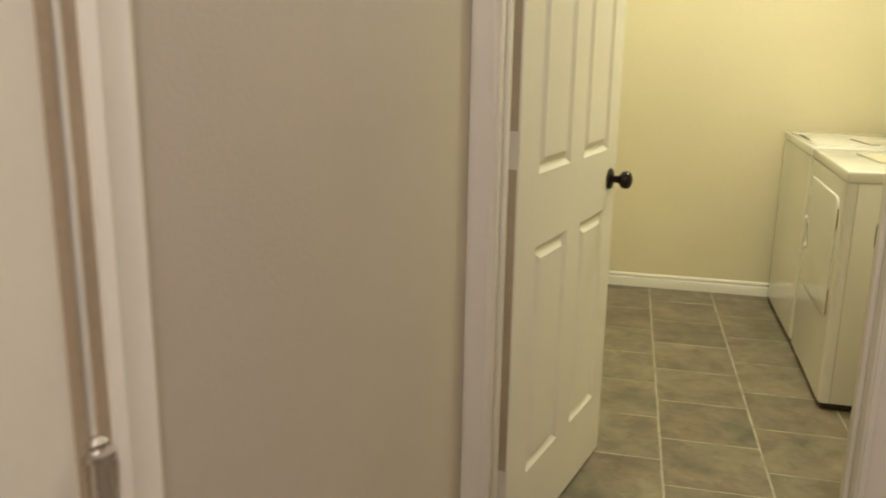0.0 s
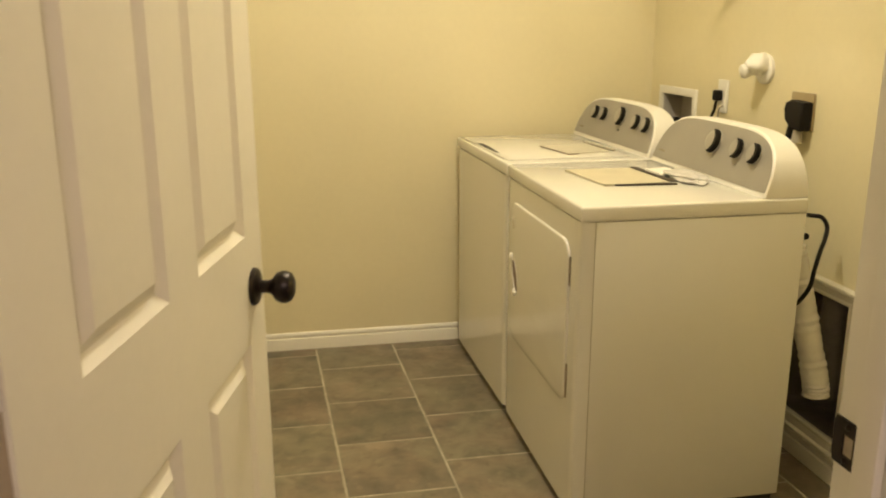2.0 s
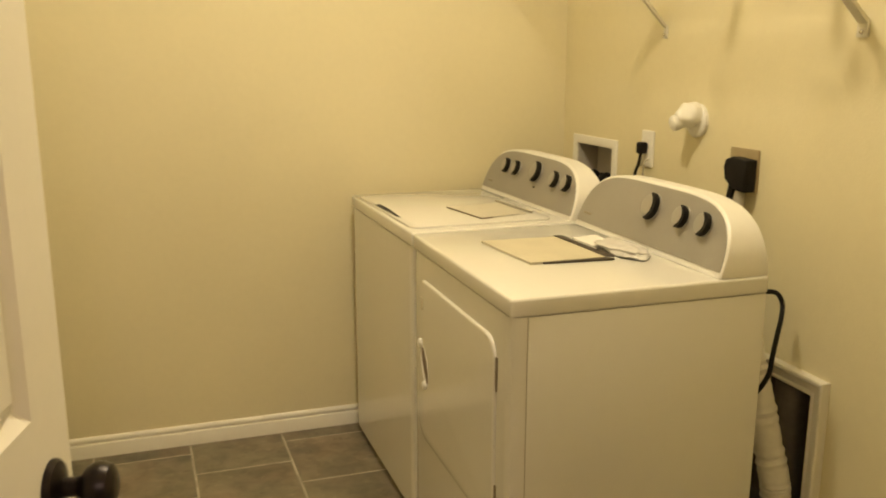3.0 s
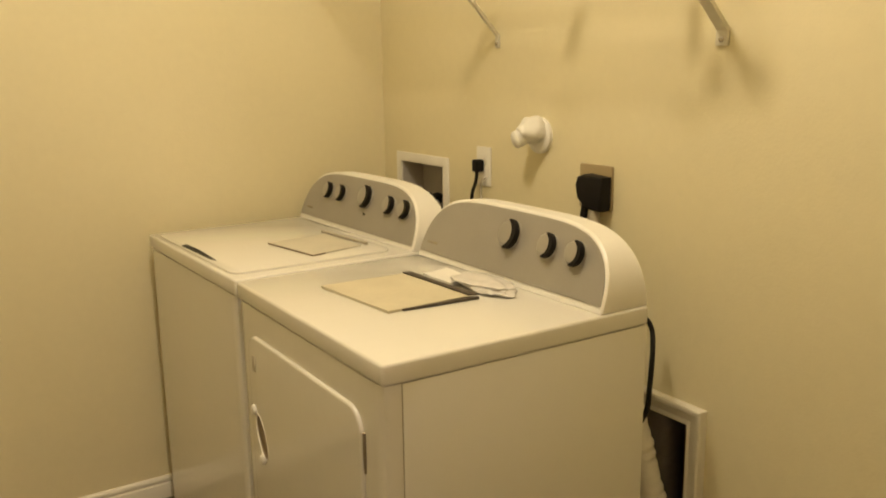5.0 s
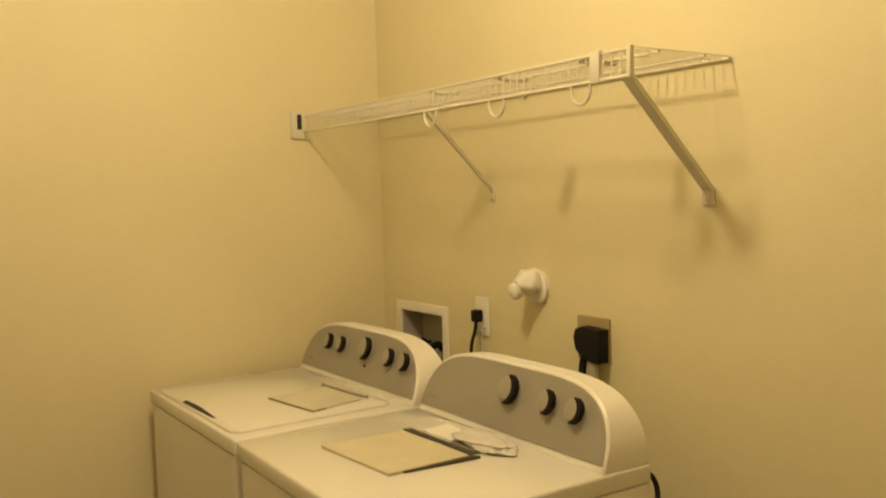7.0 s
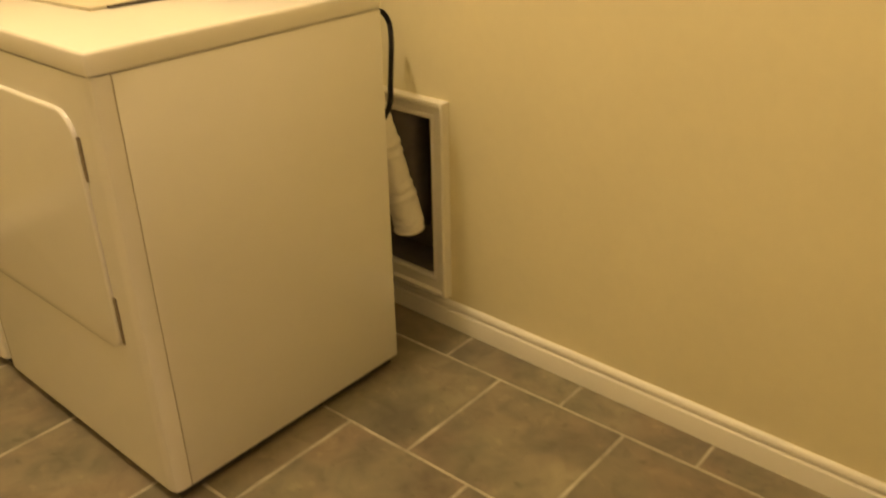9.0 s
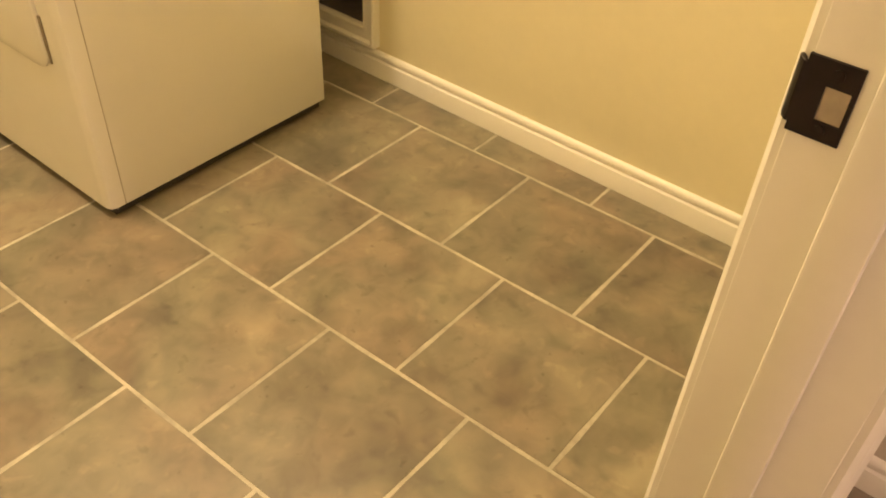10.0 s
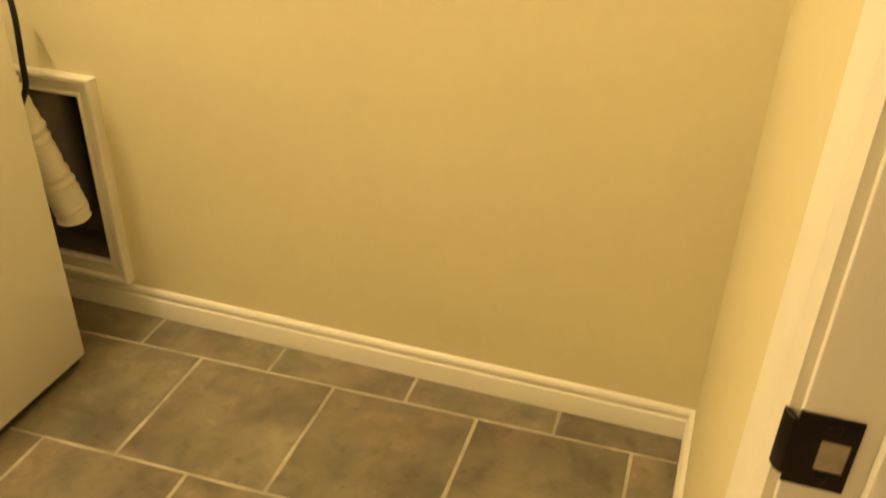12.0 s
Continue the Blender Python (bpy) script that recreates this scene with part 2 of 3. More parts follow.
def wall_boxes(axis, a, b, u0, u1, z0, z1, holes):
    """A wall from a to b across its axis, along u0..u1, with openings (u0, u1, z0, z1)."""
    bm = bmesh.new()
    us = sorted({u0, u1, *(h[0] for h in holes), *(h[1] for h in holes)})
    for p, q in zip(us, us[1:]):
        cuts = sorted((h[2], h[3]) for h in holes if h[0] <= p and h[1] >= q)
        low = z0
        for c0, c1 in [*cuts, (z1, z1)]:
            if c0 > low:
                if axis == "x":
                    box(a, b, p, q, low, c0, bm=bm)
                else:
                    box(p, q, a, b, low, c0, bm=bm)
            low = c1
    return bm


# ---- the place ----
XR, XL = 2.19, -0.42          # side walls of the laundry
YF, YD = 1.525, -1.325         # far wall, and the wall with the door
YH = -1.44                   # hall face of that wall
ZC = 2.74
JL, JR, DH = 0.315, 1.116, 2.045   # clear opening of the doorway
HX0, HX1, HY = 0.250, 1.75, -4.6   # hall
RECESS = (0.064, 0.40, 0.135, 0.568)      # dryer vent recess in the side wall
VALVE = (1.125, 1.395, 0.885, 1.095)      # washer valve box

structure("wall_east", wall_boxes("x", XR, XR + 0.12, YD - 0.115, YF + 0.12, 0, ZC, [RECESS, VALVE]), M_WALL,
          "cream painted wall behind the washer and dryer", "wall")
structure("wall_north", wall_boxes("y", YF, YF + 0.12, XL - 0.12, XR, 0, ZC, []), M_WALL, "plain cream painted wall", "wall")
structure("wall_west", wall_boxes("x", XL - 0.12, XL, YD - 0.115, YF, 0, ZC, []), M_WALL, "plain cream painted wall", "wall")
JO = 0.02
YC = -1.356                   # that wall at its far corner: it stands slightly askew
wall_s = wall_boxes("y", YD - 0.0575, YD, XL, JR + JO, 0, ZC, [(JL - JO, JR + JO, 0, DH + JO)])
prism([(JR + JO, YD - 0.0575), (JR + JO, YD), (XR, YC), (XR, YD - 0.0575)], "z", 0, ZC, bm=wall_s)
structure("wall_south", wall_s, M_WALL, "cream painted wall around the doorway", "wall")
structure("wall_hall_north", wall_boxes("y", YH, YD - 0.0575, XL, XR, 0, ZC, [(JL - JO, JR + JO, 0, DH + JO)]), M_HALLWALL,
          "beige painted hall wall around the laundry doorway", "wall")
SD0, SD1 = -3.53, -2.765       # door in the hall's side wall
structure("wall_hall_west", wall_boxes("x", HX0 - 0.115, HX0, HY, YH, 0, ZC, [(SD0 - JO, SD1 + JO, 0, DH + JO)]), M_HALLWALL,
          "beige painted hall wall with a closed door", "wall")
structure("wall_hall_east", wall_boxes("x", HX1, HX1 + 0.115, HY, YH, 0, ZC, []), M_HALLWALL, "plain beige hall wall", "wall")
structure("wall_hall_south", wall_boxes("y", HY - 0.115, HY, HX0 - 0.115, HX1 + 0.115, 0, ZC, []), M_HALLWALL, "plain beige hall wall", "wall")
structure("ceiling", box(XL - 0.12, XR + 0.12, HY - 0.115, YF + 0.12, ZC, ZC + 0.1), M_CEIL, "white painted ceiling", "ceiling")
structure("hall_floor", box(HX0 - 0.115, HX1 + 0.115, HY - 0.115, YH + 0.055, -0.06, 0.004), M_CARPET, "beige carpeted hall floor", "floor")
floor = structure("floor", box(XL - 0.12, XR + 0.12, YH + 0.055, YF + 0.12, -0.06, -0.0013), M_GROUT,
                  "slate-look ceramic floor tiles with cream grout", "floor")

BB = [(0, 0), (0.0140, 0), (0.0140, 0.0485), (0.0132, 0.0505), (0.0072, 0.0530), (0.0068, 0.0565), (0.0105, 0.0600), (0.0112, 0.0650), (0.0095, 0.0720), (0.005, 0.0760), (0, 0.077)]


def baseboard(side, at, u0, u1):
    if side == "x-":
        bm = prism([(at - d, z) for d, z in BB], "y", u0, u1)
    elif side == "x+":
        bm = prism([(at + d, z) for d, z in BB], "y", u0, u1)
    elif side == "y-":
        bm = prism([(at - d, z) for d, z in BB], "x", u0, u1)
    else:
        bm = prism([(at + d, z) for d, z in BB], "x", u0, u1)
    structure("baseboard", bm, M_TRIM, "white painted moulded baseboard along the wall", "baseboard", True)


baseboard("x-", XR, YC + 0.001, YF - 0.0135)
baseboard("y-", YF, XL + 0.0135, XR)
SKEW = math.degrees(math.atan2(YC - YD, XR - JR - JO))
structure("baseboard", prism([(d, z) for d, z in BB], "x", 0.046, XR - JR - JO), M_TRIM, "white painted moulded baseboard beside the doorway", "baseboard",
          True).matrix_basis = pose(JR + JO, YD, 0, 0, 0, SKEW)
baseboard("x+", XL, YD, YF - 0.0135)
baseboard("x+", HX0, SD1 + 0.07, YH - 0.014)
baseboard("y-", YH, JR + 0.066, HX1)
baseboard("x-", HX1, HY, YH - 0.014)

# door frame: jambs, stops and moulded casings
CAS = [(0, 0), (0.058, 0), (0.058, 0.016), (0.050, 0.017), (0.044, 0.014), (0.030, 0.0125), (0.016, 0.010), (0.010, 0.0115), (0.004, 0.008), (0, 0.006)]


def casing(axis, face, out, edge, away, top, width=0.058):
    """One upright casing: on the face of a wall, from the edge of an opening away from it."""
    k = width / 0.058
    prof = [(edge + away * u * k, face + out * d) for u, d in CAS]
    if axis == "y":
        return prism(prof, "z", 0, top)
    return prism([(b, a) for a, b in prof], "z", 0, top)


frame_ob = thing("door_frame", "white painted door frame with moulded casing around the laundry doorway", "door frame")
tagged(frame_ob, kind="structure")
RV = 0.006
part("casing", casing("y", YH, -1, JL - RV, -1, DH + 0.07), M_TRIM, frame_ob)
part("casing", casing("y", YH, -1, JR + RV, 1, DH + 0.07), M_TRIM, frame_ob)
part("casing", casing("y", YD, 1, JL - RV, -1, DH + 0.07), M_TRIM, frame_ob)
part("casing", casing("y", YD, 1, JR + RV, 1, DH + 0.07), M_TRIM, frame_ob)
part("head_casing", prism([(YH - d, DH + RV + u) for u, d in CAS], "x", JL - 0.064, JR + 0.064), M_TRIM, frame_ob)
part("head_casing", prism([(YD + d, DH + RV + u) for u, d in CAS], "x", JL - 0.064, JR + 0.064), M_TRIM, frame_ob)
part("jamb", box(JL - JO, JL, YH, YD, 0, DH, 0.0015), M_TRIM, frame_ob)
part("jamb", box(JR, JR + JO, YH, YD, 0, DH, 0.0015), M_TRIM, frame_ob)
part("head_jamb", box(JL - JO, JR + JO, YH, YD, DH, DH + JO, 0.0015), M_TRIM, frame_ob)
STOP = (YD - 0.073, YD - 0.040)
part("stop", box(JL, JL + 0.011, *STOP, 0, DH, 0.003), M_TRIM, frame_ob)
part("stop", box(JR - 0.011, JR, *STOP, 0, DH, 0.003), M_TRIM, frame_ob)
part("head_stop", box(JL + 0.011, JR - 0.011, *STOP, DH - 0.011, DH, 0.003), M_TRIM, frame_ob)

# strike plate on the latch jamb: plate with a hole, and a curled lip
strike = thing("strike_plate", "dark bronze strike plate screwed to the white door jamb", "strike plate", (JR, YD, 0.957))
part("plate", ring(-0.002, 0.0005, (-0.031, 0.001, -0.0250, 0.0250), (-0.0280, -0.0130, -0.0130, 0.0090), 0), M_BRONZE, strike)
part("latch_hole", box(-0.0006, 0.001, -0.0280, -0.0130, -0.0130, 0.0090), M_BRASS, strike, "bare wood behind the latch hole")
lip = [(-0.002, 0.001), (-0.002, 0.003), (0.001, 0.0060), (0.006, 0.0080), (0.009, 0.0070), (0.004, 0.0050), (0.001, 0.003), (0.0005, 0.001)]
part("lip", prism(lip, "z", -0.020, 0.020, 0.001), M_BRONZE, strike)
for sz in (0.018, -0.018):
    part("screw", lathe([(0.0035, 0), (0.0035, 0.001), (0.002, 0.0016)], 12), M_BRONZE, strike, m=pose(-0.002, -0.018, sz, 0, -90, 0))


# ---- the open door ----
def panel_ring(bm, u0, u1, z0, z1, face, out):
    """A raised panel sunk in a door face: sloped sticking, groove, sloped field. face: the door's face, out: its side."""
    steps = ((0.0, 0.0), (0.015, 0.0125), (0.019, 0.0125), (0.037, 0.0005))
    rings = []
    for inset, depth in steps:
        rings.append([bm.verts.new((u, face - out * depth, z)) for u, z in
                      ((u0 + inset, z0 + inset), (u1 - inset, z0 + inset), (u1 - inset, z1 - inset), (u0 + inset, z1 - inset))])
    for a, b in zip(rings, rings[1:]):
        for k in range(4):
            bm.faces.new((a[k], a[(k + 1) % 4], b[(k + 1) % 4], b[k]))
    bm.faces.new(rings[-1])


def panel_door(width, height, thick, cols, rows):
    """A moulded panel door, hinged at x = 0, from y = 0 (room face) to -thick (hall face)."""
    bm = bmesh.new()
    us = sorted({0, width, *(c for p in cols for c in p)})
    zs = sorted({0, height, *(c for p in rows for c in p)})
    for face, out in ((0.0, 1), (-thick, -1)):
        for p, q in zip(us, us[1:]):
            for a, b in zip(zs, zs[1:]):
                if (p, q) in cols and (a, b) in rows:
                    panel_ring(bm, p, q, a, b, face, out)
                else:
                    bm.faces.new([bm.verts.new(c) for c in ((p, face, a), (q, face, a), (q, face, b), (p, face, b))])
    for c in (((0, 0, 0), (0, -thick, 0), (0, -thick, height), (0, 0, height)),
              ((width, 0, 0), (width, -thick, 0), (width, -thick, height), (width, 0, height)),
              ((0, 0, 0), (width, 0, 0), (width, -thick, 0), (0, -thick, 0)),
              ((0, 0, height), (width, 0, height), (width, -thick, height), (0, -thick, height))):
        bm.faces.new([bm.verts.new(v) for v in c])
    bmesh.ops.remove_doubles(bm, verts=bm.verts, dist=0.0004)
    return bm


def knob(parent, x, y, z, out):
    m = pose(x, y, z, 90 if out < 0 else -90, 0, 0)
    rose = part("rose", lathe([(0.032, 0), (0.032, 0.004), (0.029, 0.008), (0.018, 0.011), (0.012, 0.013)], 28), M_BRONZE, parent, m=m)
    part("knob", lathe([(0.011, 0.010), (0.011, 0.026), (0.014, 0.033), (0.024, 0.040), (0.0275, 0.049), (0.0275, 0.056),
                        (0.024, 0.064), (0.015, 0.069), (0.005, 0.070)], 28), M_BRONZE, parent, "round oil-rubbed bronze door knob", m=m)
    return rose


LEAF_W, LEAF_T, OPEN = 0.795, 0.031, 76.2
COLS = [(0.128, 0.362), (0.472, 0.700)]
ROWS = [(0.218, 0.836), (1.020, 1.600), (1.705, 1.915)]
door = tagged(part("door_1", panel_door(LEAF_W, 2.025, LEAF_T, COLS, ROWS), M_DOOR, smooth=False, m=pose(JL - 0.001, YD + 0.002, 0.012, 0, 0, OPEN)),
              "white six-panel door standing open into the laundry room", "door", "", "structure")
knob(door, LEAF_W - 0.062, -LEAF_T, 0.927, -1)
knob(door, LEAF_W - 0.062, 0, 0.927, 1)
part("latch_plate", box(LEAF_W - 0.0005, LEAF_W + 0.0015, -0.030, -0.005, 0.90, 0.957, 0.0005), M_BRONZE, door)
# the edge is white too; this tan strip paints it as shaded
part("hinge_edge", box(-0.0012, 0.0004, -LEAF_T + 0.005, -0.001, 0.002, 2.02), M_EDGESHADE, door, "tan strip with shade put into its colour along the hinge edge")
for hz in (0.235, 1.090, 1.79):
    leaf = part("hinge", box(-0.0026, 0.0005, -0.030, -0.001, hz - 0.044, hz + 0.044), M_HINGE, door, "painted butt hinge")
    part("hinge_pin", lathe([(0.0055, -0.046), (0.0055, 0.046)], 12), M_HINGE, door, m=pose(-0.003, 0.004, hz))

# closed door in the hall's side wall
side = thing("door_frame", "white painted door frame in the hall side wall", "door frame")
tagged(side, kind="structure")
part("casing", casing("x", HX0, 1, SD1 + 0.016, 1, DH + 0.07, 0.042), M_TRIM, side)
# tan strip stands in for the dark gap between door and casing
part("jamb_edge", box(HX0 - 0.003, HX0 + 0.0015, SD1 + 0.001, SD1 + 0.016, 0, DH), M_EDGESHADE, side, "tan strip standing for the dark gap beside the hinges")
part("casing", casing("x", HX0, 1, SD0 - RV, -1, DH + 0.07), M_TRIM, side)
part("head_casing", prism([(HX0 + d, DH + RV + u) for u, d in CAS], "y", SD0 - 0.064, SD1 + 0.064), M_TRIM, side)
part("jamb", box(HX0 - 0.115, HX0, SD1, SD1 + JO, 0, DH), M_TRIM, side)
part("jamb", box(HX0 - 0.115, HX0, SD0 - JO, SD0, 0, DH), M_TRIM, side)
part("head_jamb", box(HX0 - 0.115, HX0, SD0 - JO, SD1 + JO, DH, DH + JO), M_TRIM, side)
w2 = SD1 - SD0 - 0.006
door2 = tagged(part("door_2", panel_door(w2, 2.025, LEAF_T, [(0.11, 0.32), (0.43, w2 - 0.11)], ROWS), M_DOOR, smooth=False,
                    m=pose(HX0 - 0.004 - LEAF_T, SD1 - 0.004, 0.012, 0, 0, -90) @ Matrix.Diagonal((1, -1, 1, 1))),
               "white panel door, closed, in the hall", "door", "", "structure")
# same painted shade on the closed door's edge
part("hinge_edge", box(0.0, 0.015, -LEAF_T - 0.0012, -LEAF_T + 0.003, 0.002, 2.02), M_EDGESHADE, door2, "tan strip with shade put into its colour along the hinge edge")
for hz in (0.235, 0.988, 1.79):
    part("hinge", lathe([(0.003, -0.050), (0.010, -0.046), (0.010, 0.044), (0.013, 0.045), (0.013, 0.050), (0.007, 0.053), (0.008, 0.058), (0.003, 0.062)], 14), M_NICKEL,
         door2, "satin hinge knuckle", m=pose(-0.002, -LEAF_T - 0.005, hz))


# ---- dryer and washer ----
FX, BX, TOP = 1.326, 1.965, 0.915


def console(parent, y0, y1, knobs, mark=None):
    """The rear console: a white body with an arched top, a sloping grey panel, and turning knobs."""
    def arch(inset, n=40):
        mid, half, hi = (y0 + y1) / 2, (y1 - y0) / 2 - inset, 0.168 - inset
        pts = []
        for k in range(n + 1):
            q = math.pi * (1 - k / n)
            c, t = math.cos(q), max(0.0, math.sin(q))
            pts.append((mid + half * math.copysign(abs(c) ** (2 / 4.6), c), hi * t ** (2 / 2.5)))
        return pts

    z0 = TOP + 0.001
    lean = 0.36

    def front(z):
        return 1.832 + lean * z

    bm = bmesh.new()
    out, mid, back = arch(0.0), arch(0.0035), arch(0.012)
    r0 = [bm.verts.new((front(z) + 0.001, y, z0 + z)) for y, z in mid]
    r1 = [bm.verts.new((front(z) + 0.005, y, z0 + z)) for y, z in out]
    r2 = [bm.verts.new((1.945 + 0.02 * (1 - z / 0.172), y, z0 + z * 0.985)) for y, z in out]
    r3 = [bm.verts.new((1.962, y, z0 + z * 0.94)) for y, z in back]
    n = len(out)
    for a, b in ((r0, r1), (r1, r2), (r2, r3)):
        for k in range(n):
            bm.faces.new((a[k], a[(k + 1) % n], b[(k + 1) % n], b[k]))
    bm.faces.new(r0)
    bm.faces.new(r3[::-1])
    body = part("console", bm, M_PLASTIC, parent, "white console with an arched top")
    bm = bmesh.new()
    pan = [(y, max(z, 0.014)) for y, z in arch(0.0065)]
    a = [bm.verts.new((front(z) - 0.0015, y, z0 + z)) for y, z in pan]
    b = [bm.verts.new((front(z) + 0.004, y, z0 + z)) for y, z in pan]
    for k in range(len(pan)):
        bm.faces.new((a[k], a[(k + 1) % len(pan)], b[(k + 1) % len(pan)], b[k]))
    bm.faces.new(a)
    part("control_panel", bm, M_SILVER, body, "silver-grey control panel")
    tip = math.degrees(math.atan(lean))
    for ky, kz, kr in knobs:
        m = pose(front(kz) - 0.0015, ky, z0 + kz, 0, -90 + tip, 0)
        dial = part("dial", lathe([(kr, 0), (kr, 0.004), (kr * 0.94, 0.010), (kr * 0.80, 0.017), (kr * 0.74, 0.0185), (kr * 0.55, 0.019)], 28), M_KNOB, body,
                    "silver turning dial with a dark grip", m=m)
        bm = bmesh.new()
        arc = [(kr * 1.02 * math.cos(radians(q)), kr * 1.02 * math.sin(radians(q))) for q in range(-172, -7, 12)]
        arc += [(kr * 0.97 * math.cos(radians(q)), kr * (0.33 + 0.97 * math.sin(radians(q)))) for q in range(-24, -157, -12)]
        prism(arc, "z", 0.006, 0.0205, bm=bm)
        part("grip", bm, M_BLACK, dial, "black side of the dial")
    for my, mz, s in mark or ():
        part("mark", box(front(mz) - 0.0025, front(mz), my - s / 2, my + s / 2, z0 + mz - 0.004, z0 + mz + 0.004), M_BLACK if s < 0.02 else M_SEAM, body)
    return body


def cabinet(parent, y0, y1):
    """The enamelled steel box: sides, front panel with soft corners, feet, and the top that overhangs a little."""
    zb = 0.028
    part("cabinet", box(FX + 0.040, BX, y0 + 0.003, y1 - 0.003, zb, TOP - 0.043, 0.002), M_ENAMEL, parent)
    outline = [(FX + 0.038, y0 + 0.004), (FX + 0.018, y0 + 0.004), (FX + 0.006, y0 + 0.009), (FX + 0.001, y0 + 0.020), (FX, y0 + 0.034),
               (FX, y1 - 0.034), (FX + 0.001, y1 - 0.020), (FX + 0.006, y1 - 0.009), (FX + 0.018, y1 - 0.004), (FX + 0.038, y1 - 0.004)]
    part("front_panel", prism(outline, "z", zb, TOP - 0.0425), M_ENAMEL, parent)
    part("seam", box(FX + 0.0365, FX + 0.0415, y0 + 0.0045, y1 - 0.0045, zb + 0.002, TOP - 0.0435), M_SEAM, parent)
    bm = box(FX - 0.002, BX + 0.002, y0, y1, TOP - 0.042, TOP, 0.007, 3)
    part("top", bm, M_ENAMEL, parent, "white enamelled top")
    # solid dark block, painted shade under the cabinet
    part("toe_gap", box(FX + 0.014, BX - 0.014, y0 + 0.012, y1 - 0.012, 0.008, zb + 0.001), M_DARK, parent)
    for fx in (FX + 0.06, BX - 0.06):
        for fy in (y0 + 0.06, y1 - 0.06):
            part("foot", lathe([(0.018, 0.0), (0.018, 0.008), (0.009, 0.010), (0.009, 0.030)], 14), M_BLACK, parent, m=pose(fx, fy, 0))


DY0, DY1 = -0.005, 0.716
dryer = thing("dryer", "white front-loading clothes dryer with a grey console", "dryer")
cabinet(dryer, DY0, DY1)
console(dryer, DY0 + 0.004, DY1 - 0.004, [(0.345, 0.108, 0.036), (0.205, 0.104, 0.029), (0.112, 0.102, 0.029)], [(0.655, 0.040, 0.045)])
DT = 0.0075                    # how far the dryer door stands out


def oval(y, z, a, b, lean, n=22):
    """Points of an upright oval that leans with its height."""
    return [(y + a * math.cos(q * 2 * math.pi / n) + lean * b * math.sin(q * 2 * math.pi / n), z + b * math.sin(q * 2 * math.pi / n)) for q in range(n)]


def shell(loops, close=True):
    """A skin through loops of points, each loop at its own depth."""
    bm = bmesh.new()
    rows = [[bm.verts.new((x, y, z)) for y, z in pts] for x, pts in loops]
    for p, q in zip(rows, rows[1:]):
        for k in range(len(p)):
            bm.faces.new((p[k], p[(k + 1) % len(p)], q[(k + 1) % len(p)], q[k]))
    if close:
        bm.faces.new(rows[-1])
    return bm, rows[-1]


GY, GZ, GL = 0.588, 0.562, 0.34
bm, rim = shell([(FX - x, rounded(0.074 + i, 0.650 - i, 0.335 + i * 5, 0.806 - i, 0.05 - i, 8)) for x, i in
                 ((-0.001, 0), (DT * 0.45, 0), (DT * 0.80, 0.0016), (DT * 0.96, 0.0040), (DT, 0.0070))], False)
hole = [bm.verts.new((FX - DT, y, z)) for y, z in oval(GY, GZ, 0.0300, 0.054, GL)]
edges = [bm.edges.get((rim[k], rim[(k + 1) % len(rim)])) for k in range(len(rim))] + [bm.edges.new((hole[k], hole[(k + 1) % len(hole)])) for k in range(len(hole))]
bmesh.ops.triangle_fill(bm, use_beauty=True, use_dissolve=False, edges=edges)
ddoor = part("door", bm, M_ENAMEL, dryer, "white dryer door with rounded corners")
grip = part("handle", shell([(FX - DT + 0.0002, oval(GY, GZ, 0.0305, 0.0545, GL)), (FX - DT - 0.0012, oval(GY, GZ, 0.0300, 0.0538, GL)), (FX - DT - 0.0010, oval(GY, GZ, 0.0290, 0.0520, GL)),
                             (FX - DT + 0.0020, oval(GY, GZ, 0.0280, 0.0505, GL))], False)[0], M_PLASTIC, ddoor, "white oval handle rim")
# bowl coloured darker than the white rim around it
part("finger_hollow", shell([(FX - DT + 0.0018, oval(GY, GZ, 0.0281, 0.0506, GL)), (FX - DT + 0.0045, oval(GY, GZ, 0.0265, 0.0485, GL)), (FX - DT + 0.0065, oval(GY, GZ, 0.0215, 0.0430, GL))])[0],
     M_HOLLOW, grip, "brown-grey finger hollow")
for gy, gz in ((0.626, 0.620), (0.586, 0.507)):
    part("handle_end", lathe([(0.013, 0), (0.013, 0.003), (0.010, 0.007), (0.003, 0.009)], 16), M_PLASTIC, grip, "white handle end", m=pose(FX - DT, gy, gz, 0, -90, 0))
for hz, hh in ((0.724, 0.040), (0.408, 0.050)):
    part("hinge", prism([(0.0685, hz - hh), (0.0715, hz - hh), (0.0738, hz - hh * 0.3), (0.0738, hz + hh), (0.0668, hz + hh), (0.0670, hz)], "x", FX - 0.004, FX + 0.001, 0.001), M_HINGEGAP, ddoor,
         "narrow dark hinge")
part("latch", box(FX - DT - 0.0015, FX - DT + 0.001, 0.601, 0.622, 0.720, 0.757, 0.001), M_HATCH, ddoor, "small grey latch tab")

WY0, WY1 = 0.730, 1.462
washer = thing("washing_machine", "white top-loading washing machine with a grey console", "washing machine")
cabinet(washer, WY0, WY1)
console(washer, WY0 + 0.004, WY1 - 0.004, [(1.285, 0.106, 0.026), (1.200, 0.106, 0.026), (1.045, 0.112, 0.035), (0.900, 0.104, 0.027), (0.815, 0.102, 0.027)],
        [(1.035, 0.062, 0.010), (1.395, 0.040, 0.040)])
lid = part("lid", prism(rounded(FX + 0.012, 1.800, WY0 + 0.045, WY1 - 0.045, 0.04, 8), "z", TOP - 0.001, TOP + 0.006, 0.0025), M_ENAMEL, washer, "white washer lid")
